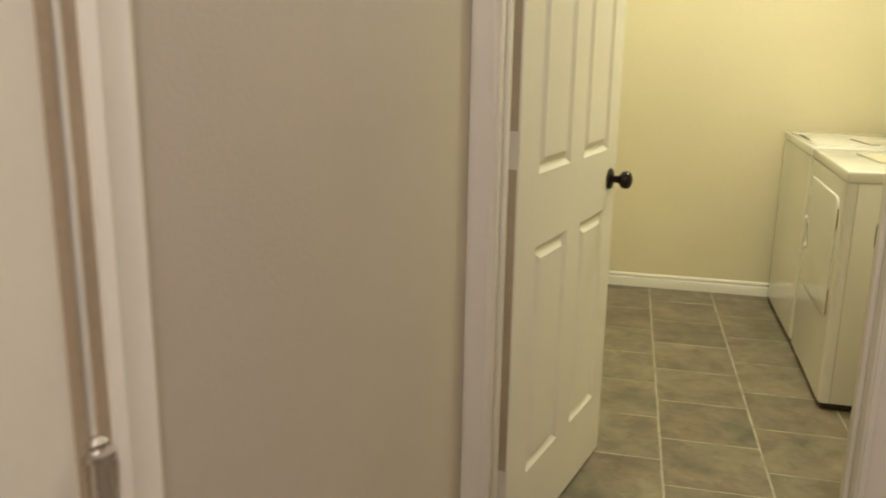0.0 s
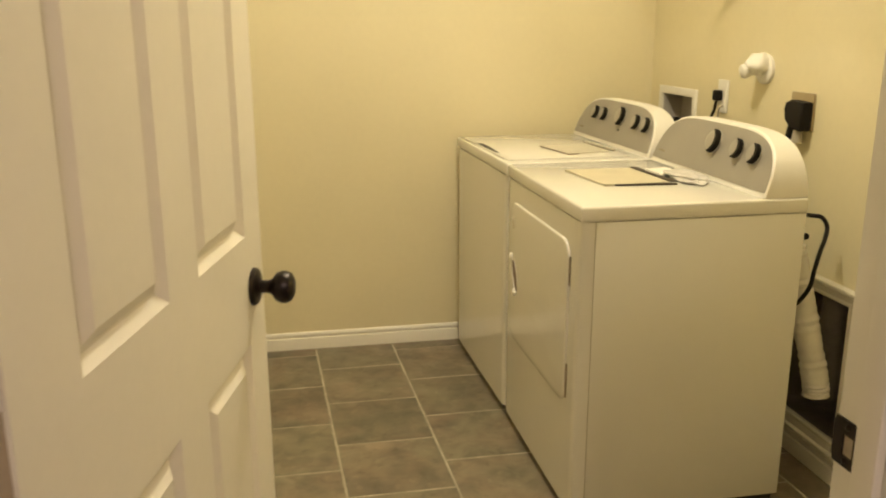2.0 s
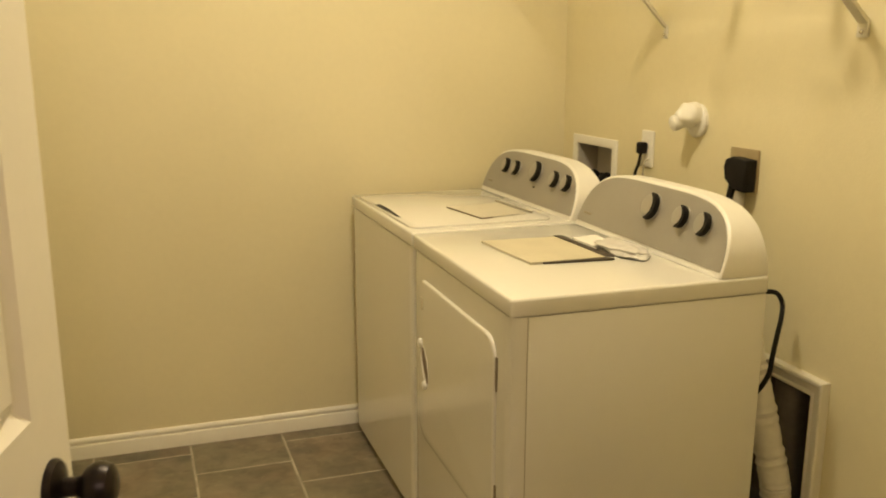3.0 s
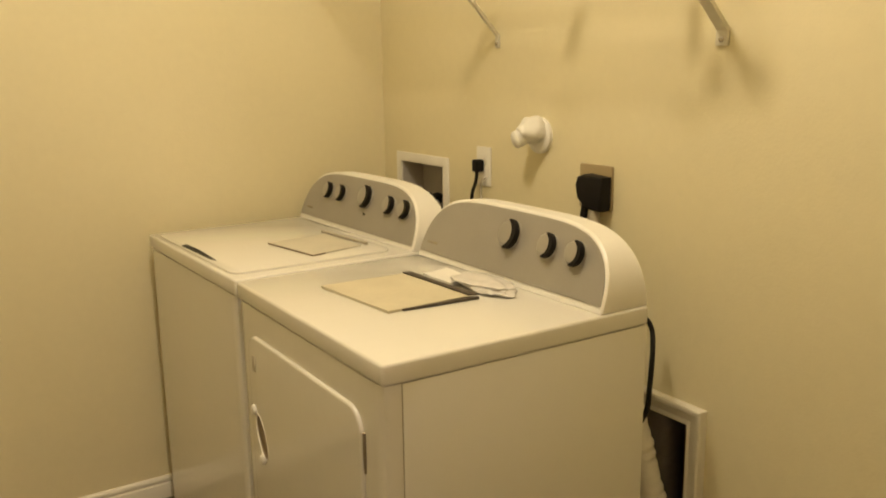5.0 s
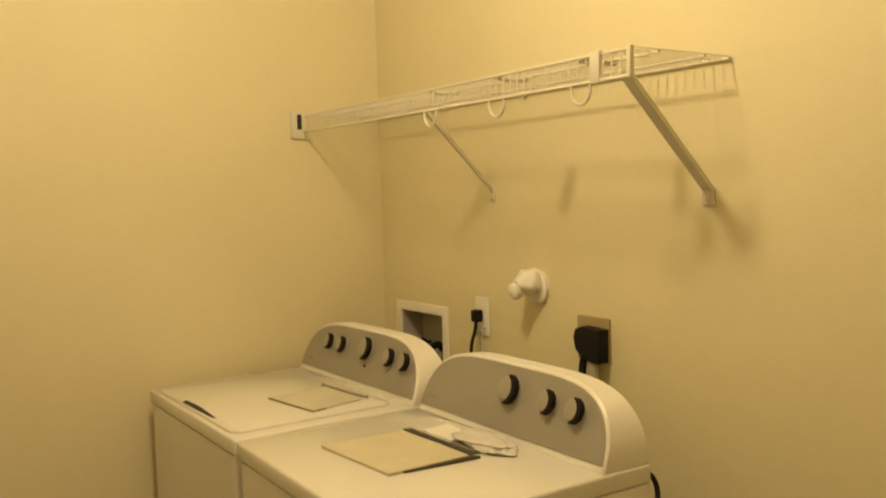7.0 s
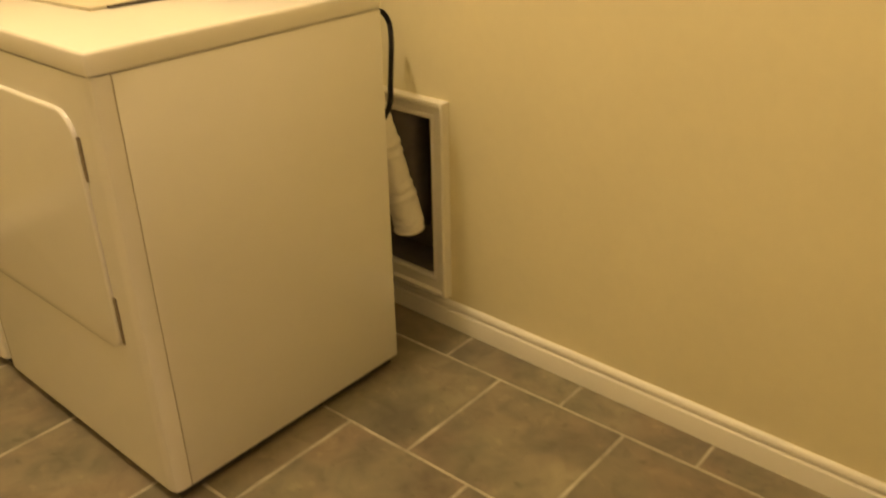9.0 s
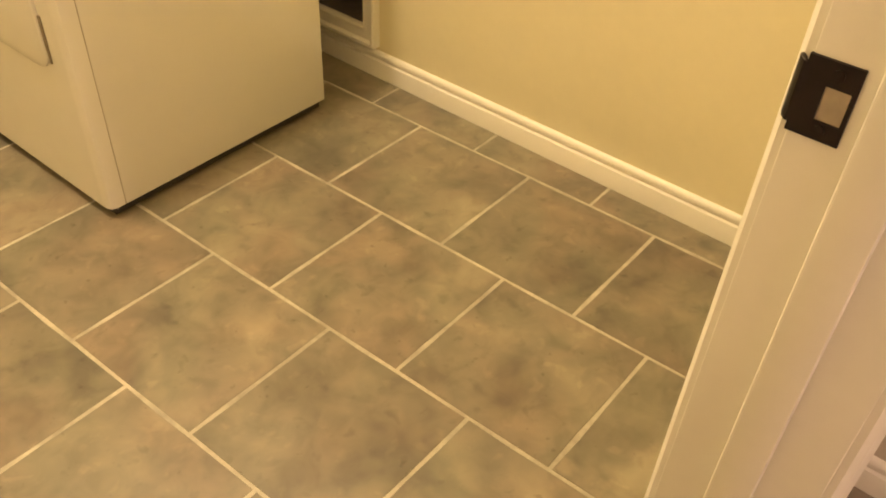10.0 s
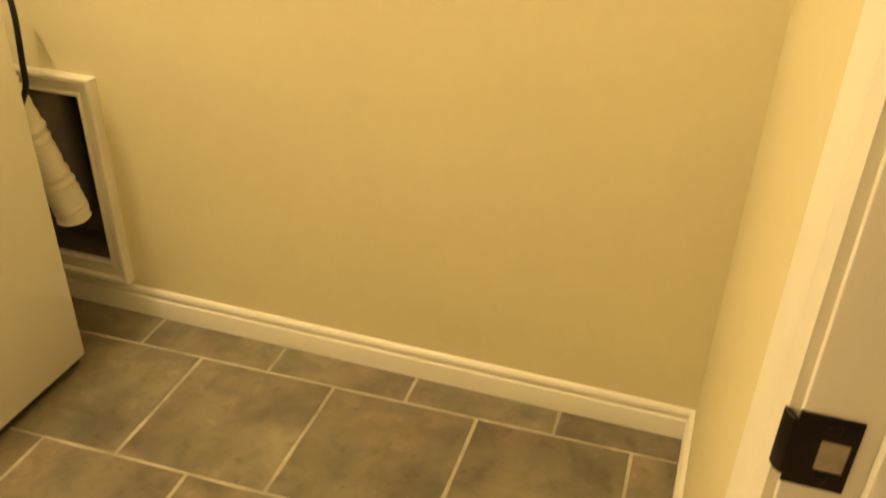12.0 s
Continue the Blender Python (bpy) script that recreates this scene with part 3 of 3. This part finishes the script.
slot = [(FX + 0.016, WY1 - 0.270), (FX + 0.034, WY1 - 0.262), (FX + 0.038, WY1 - 0.36), (FX + 0.030, WY1 - 0.52), (FX + 0.022, WY1 - 0.50)]
# flat dark sheet on the lid; the recess shade is only its colour
part("lid_grip", prism(slot, "z", TOP + 0.0055, TOP + 0.0072), M_DARK, lid, "flat dark sheet for the shaded finger recess at the lid's front edge")

washer.matrix_basis = Matrix.Translation((FX, WY0, 0)) @ pose(0, 0, 0, 0, 0, 1.2) @ Matrix.Translation((-FX, -WY0, 0))


# ---- things on the machines ----
def sheet(name, label, mat, pts, thick, z, wave=0.0, cat="booklet"):
    bm = bmesh.new()
    n = 8
    (ax, ay), (bx, by), (cx, cy), (dx, dy) = pts
    g = []
    for i in range(n + 1):
        row = []
        for k in range(n + 1):
            u, v = i / n, k / n
            x = (ax * (1 - u) + bx * u) * (1 - v) + (dx * (1 - u) + cx * u) * v
            y = (ay * (1 - u) + by * u) * (1 - v) + (dy * (1 - u) + cy * u) * v
            row.append(bm.verts.new((x, y, z + thick + wave * noise.noise(Vector((x * 14, y * 14, z))))))
        g.append(row)
    for i in range(n):
        for k in range(n):
            bm.faces.new((g[i][k], g[i + 1][k], g[i + 1][k + 1], g[i][k + 1]))
    edge = bmesh.ops.extrude_face_region(bm, geom=list(bm.faces))
    for v in edge["geom"]:
        if isinstance(v, bmesh.types.BMVert):
            v.co.z = z
    return tagged(part(name, bm, mat), label, cat)


manual = sheet("folder", "manila paper folder with a black edge lying on the dryer", M_PAPER,
               [(1.463, 0.535), (1.487, 0.262), (1.690, 0.262), (1.680, 0.528)], 0.006, TOP + 0.0005, 0.001, "folder")
part("edge_strip", prism([(1.520, 0.262), (1.522, 0.257), (1.704, 0.242), (1.708, 0.250), (1.690, 0.262)], "z", TOP + 0.001, TOP + 0.0055, 0.001), M_STRIP, manual, "dark brown edge")
part("binding_strip", prism([(1.688, 0.262), (1.708, 0.250), (1.701, 0.34), (1.696, 0.43), (1.698, 0.520), (1.676, 0.525), (1.682, 0.43)], "z", TOP + 0.0070, TOP + 0.0105, 0.001), M_STRIP, manual, "dark brown edge")

booklet = sheet("booklet", "pale paper booklet lying flat on the washer lid", M_PAPER2,
      [(1.545, 1.060), (1.580, 0.835), (1.745, 0.875), (1.735, 1.090)], 0.004, TOP + 0.0065, 0.001)
part("spine", prism([(1.5445, 1.063), (1.541, 1.059), (1.577, 0.832), (1.620, 0.842), (1.619, 0.8445), (1.580, 0.8355)], "z", TOP + 0.0068, TOP + 0.0108), M_HOLLOW, booklet, "dark edge")
part("pen", tube([(1.740, 1.12, TOP + 0.0115), (1.752, 1.0, TOP + 0.0115), (1.766, 0.88, TOP + 0.0115)], 0.0045, 10), M_GREYCORD)
tagged(bpy.data.objects["pen"], "slim grey pen lying on the washer lid", "pen")


def crumpled(name, label, cx, cy, z, sx, sy, h, mat, seed):
    bm = bmesh.new()
    bmesh.ops.create_icosphere(bm, subdivisions=4, radius=1)
    for v in bm.verts:
        d = v.co.normalized()
        r = 1 + 0.34 * noise.noise(d * 1.6 + Vector((seed, 0, 0))) + 0.10 * noise.noise(d * 4.0 + Vector((0, seed, 0)))
        v.co = Vector((cx + d.x * sx * r, cy + d.y * sy * r, z + max(0.0, h * 0.45 + d.z * h * 0.6 * r)))
    return tagged(part(name, bm, mat), label, "plastic bag")


crumpled("plastic_bag", "crumpled clear-white plastic bag lying on the dryer", 1.768, 0.312, TOP + 0.0005, 0.050, 0.098, 0.024, M_BAG, 3.1)
sheet("paper", "folded white paper sheet lying on the dryer behind the folder", M_SHEET, [(1.718, 0.500), (1.712, 0.372), (1.785, 0.385), (1.790, 0.505)], 0.008, TOP + 0.0005, 0.006, "paper")


# ---- fittings on the wall behind the machines ----
def frame_ring(u0, u1, z0, z1, w, x0, x1, bevel=0.003):
    return ring(x0, x1, (u0, u1, z0, z1), (u0 + w, u1 - w, z0 + w, z1 - w), bevel)


def recess_liner(parent, h, depth, mat, label, t=0.003):
    u0, u1, z0, z1 = h
    part("back_panel", box(XR + depth - t, XR + depth, u0, u1, z0, z1), mat, parent, label)
    for a, b, c, d in ((u0, u0 + t, z0, z1), (u1 - t, u1, z0, z1), (u0 + t, u1 - t, z0, z0 + t), (u0 + t, u1 - t, z1 - t, z1)):
        part("side_panel", box(XR, XR + depth - t, a, b, c, d), mat, parent)


vent_box = thing("dryer_vent_box", "recessed dark dryer vent box with a white frame", "vent box")


def moulded_frame(y0, y1, z0, z1, profile):
    """A mitred picture-frame moulding on the wall; profile: (inset from the outer edge, height off the wall)."""
    bm = bmesh.new()
    rows = [[bm.verts.new((XR - h, y, z)) for y, z in ((y0 + i, z0 + i), (y1 - i, z0 + i), (y1 - i, z1 - i), (y0 + i, z1 - i))] for i, h in profile]
    for p, q in zip(rows, rows[1:] + rows[:1]):
        for k in range(4):
            bm.faces.new((p[k], p[(k + 1) % 4], q[(k + 1) % 4], q[k]))
    return bm


part("frame", moulded_frame(RECESS[0] - 0.053, RECESS[1] + 0.050, RECESS[2] - 0.046, RECESS[3] + 0.050,
                            [(0, -0.002), (0, 0.024), (0.003, 0.027), (0.010, 0.027), (0.013, 0.024), (0.016, 0.019), (0.036, 0.015), (0.039, 0.017), (0.045, 0.017),
                             (0.049, 0.013), (0.049, -0.002)]), M_TRIM, vent_box, "white mitred moulding")
# liner in the same dark grey on all sides
recess_liner(vent_box, RECESS, 0.11, M_BOX, "dark grey recess")
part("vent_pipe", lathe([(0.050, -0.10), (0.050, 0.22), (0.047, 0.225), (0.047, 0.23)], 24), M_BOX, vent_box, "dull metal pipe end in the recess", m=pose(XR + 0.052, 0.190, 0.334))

duct = thing("dryer_duct", "white ribbed flexible duct hanging behind the dryer", "duct")
line = spline([(2.045, 0.170, 0.735), (2.066, 0.147, 0.62), (2.096, 0.121, 0.47), (2.122, 0.099, 0.33), (2.127, 0.095, 0.280)], 22)
ribs = [0.0375 + 0.0022 * math.sin(k * 1.57) * (0.7 + 0.5 * math.sin(k * 0.37)) for k in range(len(line) - 5)] + [0.040, 0.0405, 0.0400, 0.036, 0.020]
bm = tube(line, ribs, 20)
for v in bm.verts:
    v.co += 0.0035 * Vector((noise.noise(v.co * 22), noise.noise(v.co * 22 + Vector((7, 0, 0))), 0))
part("tube", bm, M_DUCT, duct)

valve = thing("washer_valve_box", "white framed washer valve box set into the wall", "valve box")
part("frame", frame_ring(VALVE[0] - 0.030, VALVE[1] + 0.032, VALVE[2] - 0.03, VALVE[3] + 0.026, 0.032, XR - 0.008, XR + 0.002, 0.003), M_PLASTIC, valve)
recess_liner(valve, VALVE, 0.085, M_VALVE, "grey plastic recess")
for vy in (1.20, 1.32):
    tap = part("tap", lathe([(0.012, 0), (0.012, 0.05), (0.017, 0.052), (0.017, 0.062), (0.008, 0.066)], 14), M_NICKEL, valve, m=pose(XR + 0.045, vy, 0.90))
    part("handle", box(-0.024, 0.024, -0.006, 0.006, 0.066, 0.078, 0.003), M_BLACK, tap)
for name_y, end in ((1.20, 1.16), (1.30, 1.24)):
    hose = tagged(part("water_hose", tube(spline([(XR + 0.045, name_y, 0.96), (XR + 0.01, name_y - 0.01, 0.985), (XR - 0.035, name_y - 0.025, 0.955),
                                                   (XR - 0.055, end - 0.02, 0.86), (XR - 0.08, end - 0.03, 0.72)], 8), 0.012, 12), M_BLACK),
                  "black rubber water hose running behind the washer", "hose", "washer hoses")


def cord(name, label, pts, r, mat, parent):
    return part(name, tube(spline(pts, 10), r, 10), mat, parent, label)


# small white outlet with the washer's plug
oy, oz = 0.897, 1.112
out1 = thing("wall_outlet", "white duplex wall outlet above the washer", "outlet", (XR, oy, oz))
part("cover_plate", prism(rounded(-0.036, 0.036, -0.060, 0.060, 0.005, 4), "x", -0.006, 0, 0.002), M_PLASTIC, out1)
for rz in (0.021, -0.021):
    part("socket", prism(rounded(-0.017, 0.017, rz - 0.014, rz + 0.014, 0.007, 5), "x", -0.008, -0.005), M_PLASTIC, out1)
plug1 = thing("power_plug", "black washer plug in the white wall outlet", "plug", (XR - 0.008, oy + 0.004, oz + 0.006))
part("plug_body", box(-0.030, 0, -0.014, 0.014, -0.022, 0.016, 0.006, 3), M_BLACK, plug1)
part("plug_cord", tube(spline([(-0.018, 0.0, -0.018), (-0.020, 0.006, -0.055), (-0.030, 0.012, -0.10), (-0.035, 0.014, -0.24)], 8), 0.0055, 10), M_BLACK, plug1)
tagged(cord("cable", "thin grey cord hanging from the wall outlet", [(XR - 0.006, oy - 0.012, oz - 0.035), (XR - 0.028, oy - 0.024, oz - 0.042),
     (XR - 0.024, oy - 0.012, oz - 0.075), (XR - 0.022, oy - 0.010, oz - 0.25)], 0.003, M_GREYCORD, None), category="cable")

# large dryer outlet with its black plug and cord
py, pz = 0.398, 1.103
out2 = thing("dryer_outlet", "beige square dryer outlet plate on the wall", "outlet", (XR, py, pz))
part("cover_plate", prism(rounded(-0.060, 0.060, -0.058, 0.058, 0.006, 4), "x", -0.008, 0, 0.002), M_BEIGE, out2)
plug2 = thing("dryer_plug", "large black dryer plug with its cord hanging down", "plug", (XR - 0.008, py - 0.016, pz - 0.006))
part("plug_body", prism([(-0.038, -0.050), (0.010, -0.046), (0.044, -0.022), (0.052, 0.012), (0.044, 0.034), (0.020, 0.042), (-0.046, 0.038), (-0.044, -0.044)],
                        "x", -0.040, 0, 0.007), M_BLACK, plug2)
part("plug_cord", tube(spline([(-0.025, 0.022, -0.03), (-0.030, 0.026, -0.075), (-0.040, 0.020, -0.13), (-0.055, 0.0, -0.24), (-0.07, -0.10, -0.36),
                               (-0.085, -0.20, -0.34)], 8), 0.010, 12), M_BLACK, plug2)
part("strain_relief", lathe([(0.016, 0), (0.014, 0.03), (0.011, 0.05)], 14), M_GREYCORD, plug2, m=pose(-0.02, -0.004, -0.088))
cord("power_cord", "black power cord looped between the dryer and the wall",
     [(1.966, 0.165, 0.790), (2.030, 0.155, 0.828), (2.085, 0.142, 0.829), (2.115, 0.140, 0.821), (2.132, 0.138, 0.793), (2.112, 0.115, 0.763), (2.084, 0.090, 0.735),
      (2.058, 0.070, 0.688), (2.041, 0.062, 0.635), (2.010, 0.080, 0.580), (1.966, 0.110, 0.560)], 0.0062, M_BLACK, dryer)

# capped pipe stub on the wall
hold = thing("pipe_stub", "white capped plastic pipe stub sticking out of the wall", "pipe", (XR, 0.628, 1.222))
part("flange", lathe([(0.050, 0), (0.050, 0.010), (0.044, 0.016), (0.034, 0.018)], 28), M_PLASTIC, hold, m=pose(0, 0, 0, 0, -90, 0))
bm = tube(spline([(-0.014, -0.004, 0.006), (-0.030, -0.004, 0.016), (-0.050, 0.000, 0.012), (-0.066, 0.005, 0.000)], 8),
          [0.036 + 0.006 * math.sin(k / 24 * math.pi) - 0.010 * (k / 24) for k in range(25)], 24)
for v in bm.verts:
    v.co += 0.008 * Vector((noise.noise(v.co * 38), noise.noise(v.co * 38 + Vector((5, 0, 0))), noise.noise(v.co * 38 + Vector((0, 9, 0)))))
part("elbow", bm, M_PLASTIC, hold, "dented white elbow")
part("cap", lathe([(0.020, -0.010), (0.023, 0), (0.024, 0.006), (0.024, 0.016), (0.018, 0.022), (0.006, 0.025)], 20), M_PLASTIC, hold, m=pose(-0.066, 0.008, -0.004, 0, -105, -14))

# ---- wire shelf ----
SX0, SX1, SZ, SY0, SY1 = 1.890, XR - 0.006, 1.765, -0.042, YF - 0.004
LIP = 0.056
shelf = thing("wire_shelf", "white coated wire shelf on diagonal braces above the machines", "shelf")
for rx, rz, rr in ((SX0, SZ - 0.002, 0.0032), (SX0 - 0.004, SZ - LIP, 0.0035), (SX1, SZ - 0.004, 0.0032), (SX0 + 0.078, SZ - 0.004, 0.003), (SX0 + 0.215, SZ - 0.004, 0.003)):
    part("rail", tube([(rx, SY0, rz), (rx, SY1, rz)], rr, 10), M_WIRE, shelf)
wire = mesh_of(tube([(SX1 + 0.003, 0, SZ), (SX0 + 0.004, 0, SZ), (SX0, 0, SZ - 0.003), (SX0 - 0.002, 0, SZ - 0.02), (SX0 - 0.004, 0, SZ - LIP)], 0.0016, 6), "wire", M_WIRE, True)
count = 62
for k in range(count):
    w = new("wire", wire)
    w.parent = shelf
    w.location = (0, SY0 + (SY1 - SY0) * k / (count - 1), 0)
part("end_cap", box(SX0 - 0.008, SX0 + 0.004, SY0 - 0.004, SY0 + 0.006, SZ - LIP - 0.004, SZ + 0.004, 0.002), M_WIRE, shelf)
for hy in (0.100, 0.395, 0.690):
    loop = [(SX0 - 0.004, hy - 0.030, SZ - LIP), (SX0 - 0.004, hy - 0.028, SZ - LIP - 0.022), (SX0 - 0.004, hy - 0.016, SZ - LIP - 0.038),
            (SX0 - 0.004, hy, SZ - LIP - 0.043), (SX0 - 0.004, hy + 0.016, SZ - LIP - 0.038), (SX0 - 0.004, hy + 0.028, SZ - LIP - 0.022),
            (SX0 - 0.004, hy + 0.030, SZ - LIP)]
    hook = part("hanger_loop", tube(spline(loop, 4), 0.0036, 8), M_WIRE, shelf)
    part("strap", prism([(SX0 + 0.004, SZ - 0.012), (SX0 + 0.090, SZ - 0.012), (SX0 + 0.090, SZ - 0.005), (SX0 + 0.004, SZ - 0.005)], "y", hy - 0.014, hy + 0.014, 0.001), M_WIRE, hook,
         "strap clipped under the shelf wires")


def brace(y_top, y_bot, z_bot, width):
    """A folded steel brace from the shelf's lip down to a foot on the wall."""
    a, b = Vector((SX0 + 0.002, y_top, SZ - LIP + 0.004)), Vector((XR - 0.006, y_bot, z_bot))
    d = (b - a).normalized()
    s = Vector((0, 1, 0))
    u = d.cross(s).normalized()
    h, t, w = 0.010, 0.0022, width / 2
    prof = [(-w, 0), (w, 0), (w, h), (w - t, h), (w - t, t), (-w + t, t), (-w + t, h), (-w, h)]
    bm = bmesh.new()
    v0 = [bm.verts.new(a + s * p + u * q) for p, q in prof]
    v1 = [bm.verts.new(b + s * p + u * q) for p, q in prof]
    bm.faces.new(v0)
    bm.faces.new(v1[::-1])
    for k in range(8):
        bm.faces.new((v0[k], v0[(k + 1) % 8], v1[(k + 1) % 8], v1[k]))
    br = part("brace", bm, M_WIRE, shelf, "diagonal white steel brace", smooth=False)
    part("foot", box(XR - 0.008, XR, y_bot - w - 0.002, y_bot + w + 0.002, z_bot - 0.030, z_bot + 0.008, 0.002), M_WIRE, br)
    part("screw", lathe([(0.006, 0), (0.006, 0.002), (0.003, 0.004)], 12), M_NICKEL, br, m=pose(XR - 0.008, y_bot, z_bot - 0.018, 0, -90, 0))


brace(-0.020, 0.018, 1.478, 0.028)
brace(0.735, 0.822, 1.484, 0.012)
part("support_clip", box(SX0 - 0.009, SX0 + 0.006, 0.040, 0.068, SZ - LIP - 0.004, SZ + 0.005, 0.002), M_WIRE, shelf, "white clip around the shelf's front rails")
clip = part("wall_bracket", box(SX0 - 0.050, SX0 + 0.008, YF - 0.012, YF, SZ - 0.080, SZ + 0.014, 0.004), M_WIRE, shelf, "white end bracket on the wall")
# dark block drawn for the shaded slot
part("slot", box(SX0 - 0.028, SX0 - 0.012, YF - 0.0135, YF - 0.010, SZ - 0.048, SZ + 0.004), M_DARK, clip, "dark slot")
shelf.matrix_basis = Matrix.Translation((0, SY0, SZ)) @ pose(0, 0, 0, 0.6) @ Matrix.Translation((0, -SY0, -SZ))
for cy in (0.25, 0.66, 1.07):
    part("wall_clip", box(XR - 0.012, XR, cy - 0.007, cy + 0.007, SZ - 0.014, SZ + 0.006, 0.002), M_WIRE, shelf)


# ---- ceiling lights ----
def dome(x, y, label):
    f = thing("ceiling_light", label, "ceiling light", (x, y, ZC), "ceiling lights")
    part("base", lathe([(0.150, 0), (0.150, -0.018), (0.140, -0.022)], 32), M_NICKEL, f)
    return f


dome(LAMP[0], LAMP[1], "round ceiling light in the laundry room")
dome(HALL_LAMP[0], HALL_LAMP[1], "round ceiling light in the hall")


# ---- floor tiles ----
PITCH, ROW, JOINT = 0.335, 0.3342, 0.0064
LINE_X, JOINT_Y = 2.092, -0.240
SKEW_X = -0.0275              # the long joints run slightly askew to the walls


def tile_mesh(w, l):
    """One tile with slightly uneven edges and a small chamfer."""
    bm = bmesh.new()
    z1, c, a, b, n = 0.0, 0.0009, w / 2, l / 2, 4
    corners = ((-a, -b), (a, -b), (a, b), (-a, b))
    rim = [(p[0] + (q[0] - p[0]) * k / n, p[1] + (q[1] - p[1]) * k / n) for p, q in zip(corners, corners[1:] + corners[:1]) for k in range(n)]
    rim = [(x - math.copysign(abs(random.gauss(0, 0.0008)), x), y - math.copysign(abs(random.gauss(0, 0.0008)), y)) for x, y in rim]
    low = [bm.verts.new((x, y, -0.004)) for x, y in rim]
    mid = [bm.verts.new((x, y, z1 - c)) for x, y in rim]
    top = [bm.verts.new((x * (1 - c / a), y * (1 - c / b), z1)) for x, y in rim]
    for p, q in ((low, mid), (mid, top)):
        for k in range(len(rim)):
            bm.faces.new((p[k], p[(k + 1) % len(rim)], q[(k + 1) % len(rim)], q[k]))
    bm.faces.new(top)
    for v in bm.verts:
        v.co.x += SKEW_X * v.co.y
    return mesh_of(bm, "tile", M_TILE)


shapes = {}
fx0, fx1, fy0, fy1 = XL, XR, YH + 0.062, YF
for i in range(-8, 2):
    x0, x1 = max(fx0 - 0.05, LINE_X + ROW * (i - 1)), min(fx1 + 0.07, LINE_X + ROW * i)
    if x1 - x0 < 0.02:
        continue
    shift = 0.0 if i % 2 == 0 else PITCH / 2
    for k in range(-6, 8):
        y0 = max(fy0, JOINT_Y + shift + PITCH * (k - 1))
        y1 = min(fy1, JOINT_Y + shift + PITCH * k)
        if y1 - y0 < 0.02:
            continue
        key = (round(x1 - x0 - JOINT, 4), round(y1 - y0 - JOINT, 4))
        if key not in shapes:
            shapes[key] = tile_mesh(*key)
        t = new("tile", shapes[key])
        t.parent = floor
        t.location = ((x0 + x1) / 2 + SKEW_X * ((y0 + y1) / 2 + 0.9), (y0 + y1) / 2, 0.0003 * math.sin(i * 12.9 + k * 7.7))
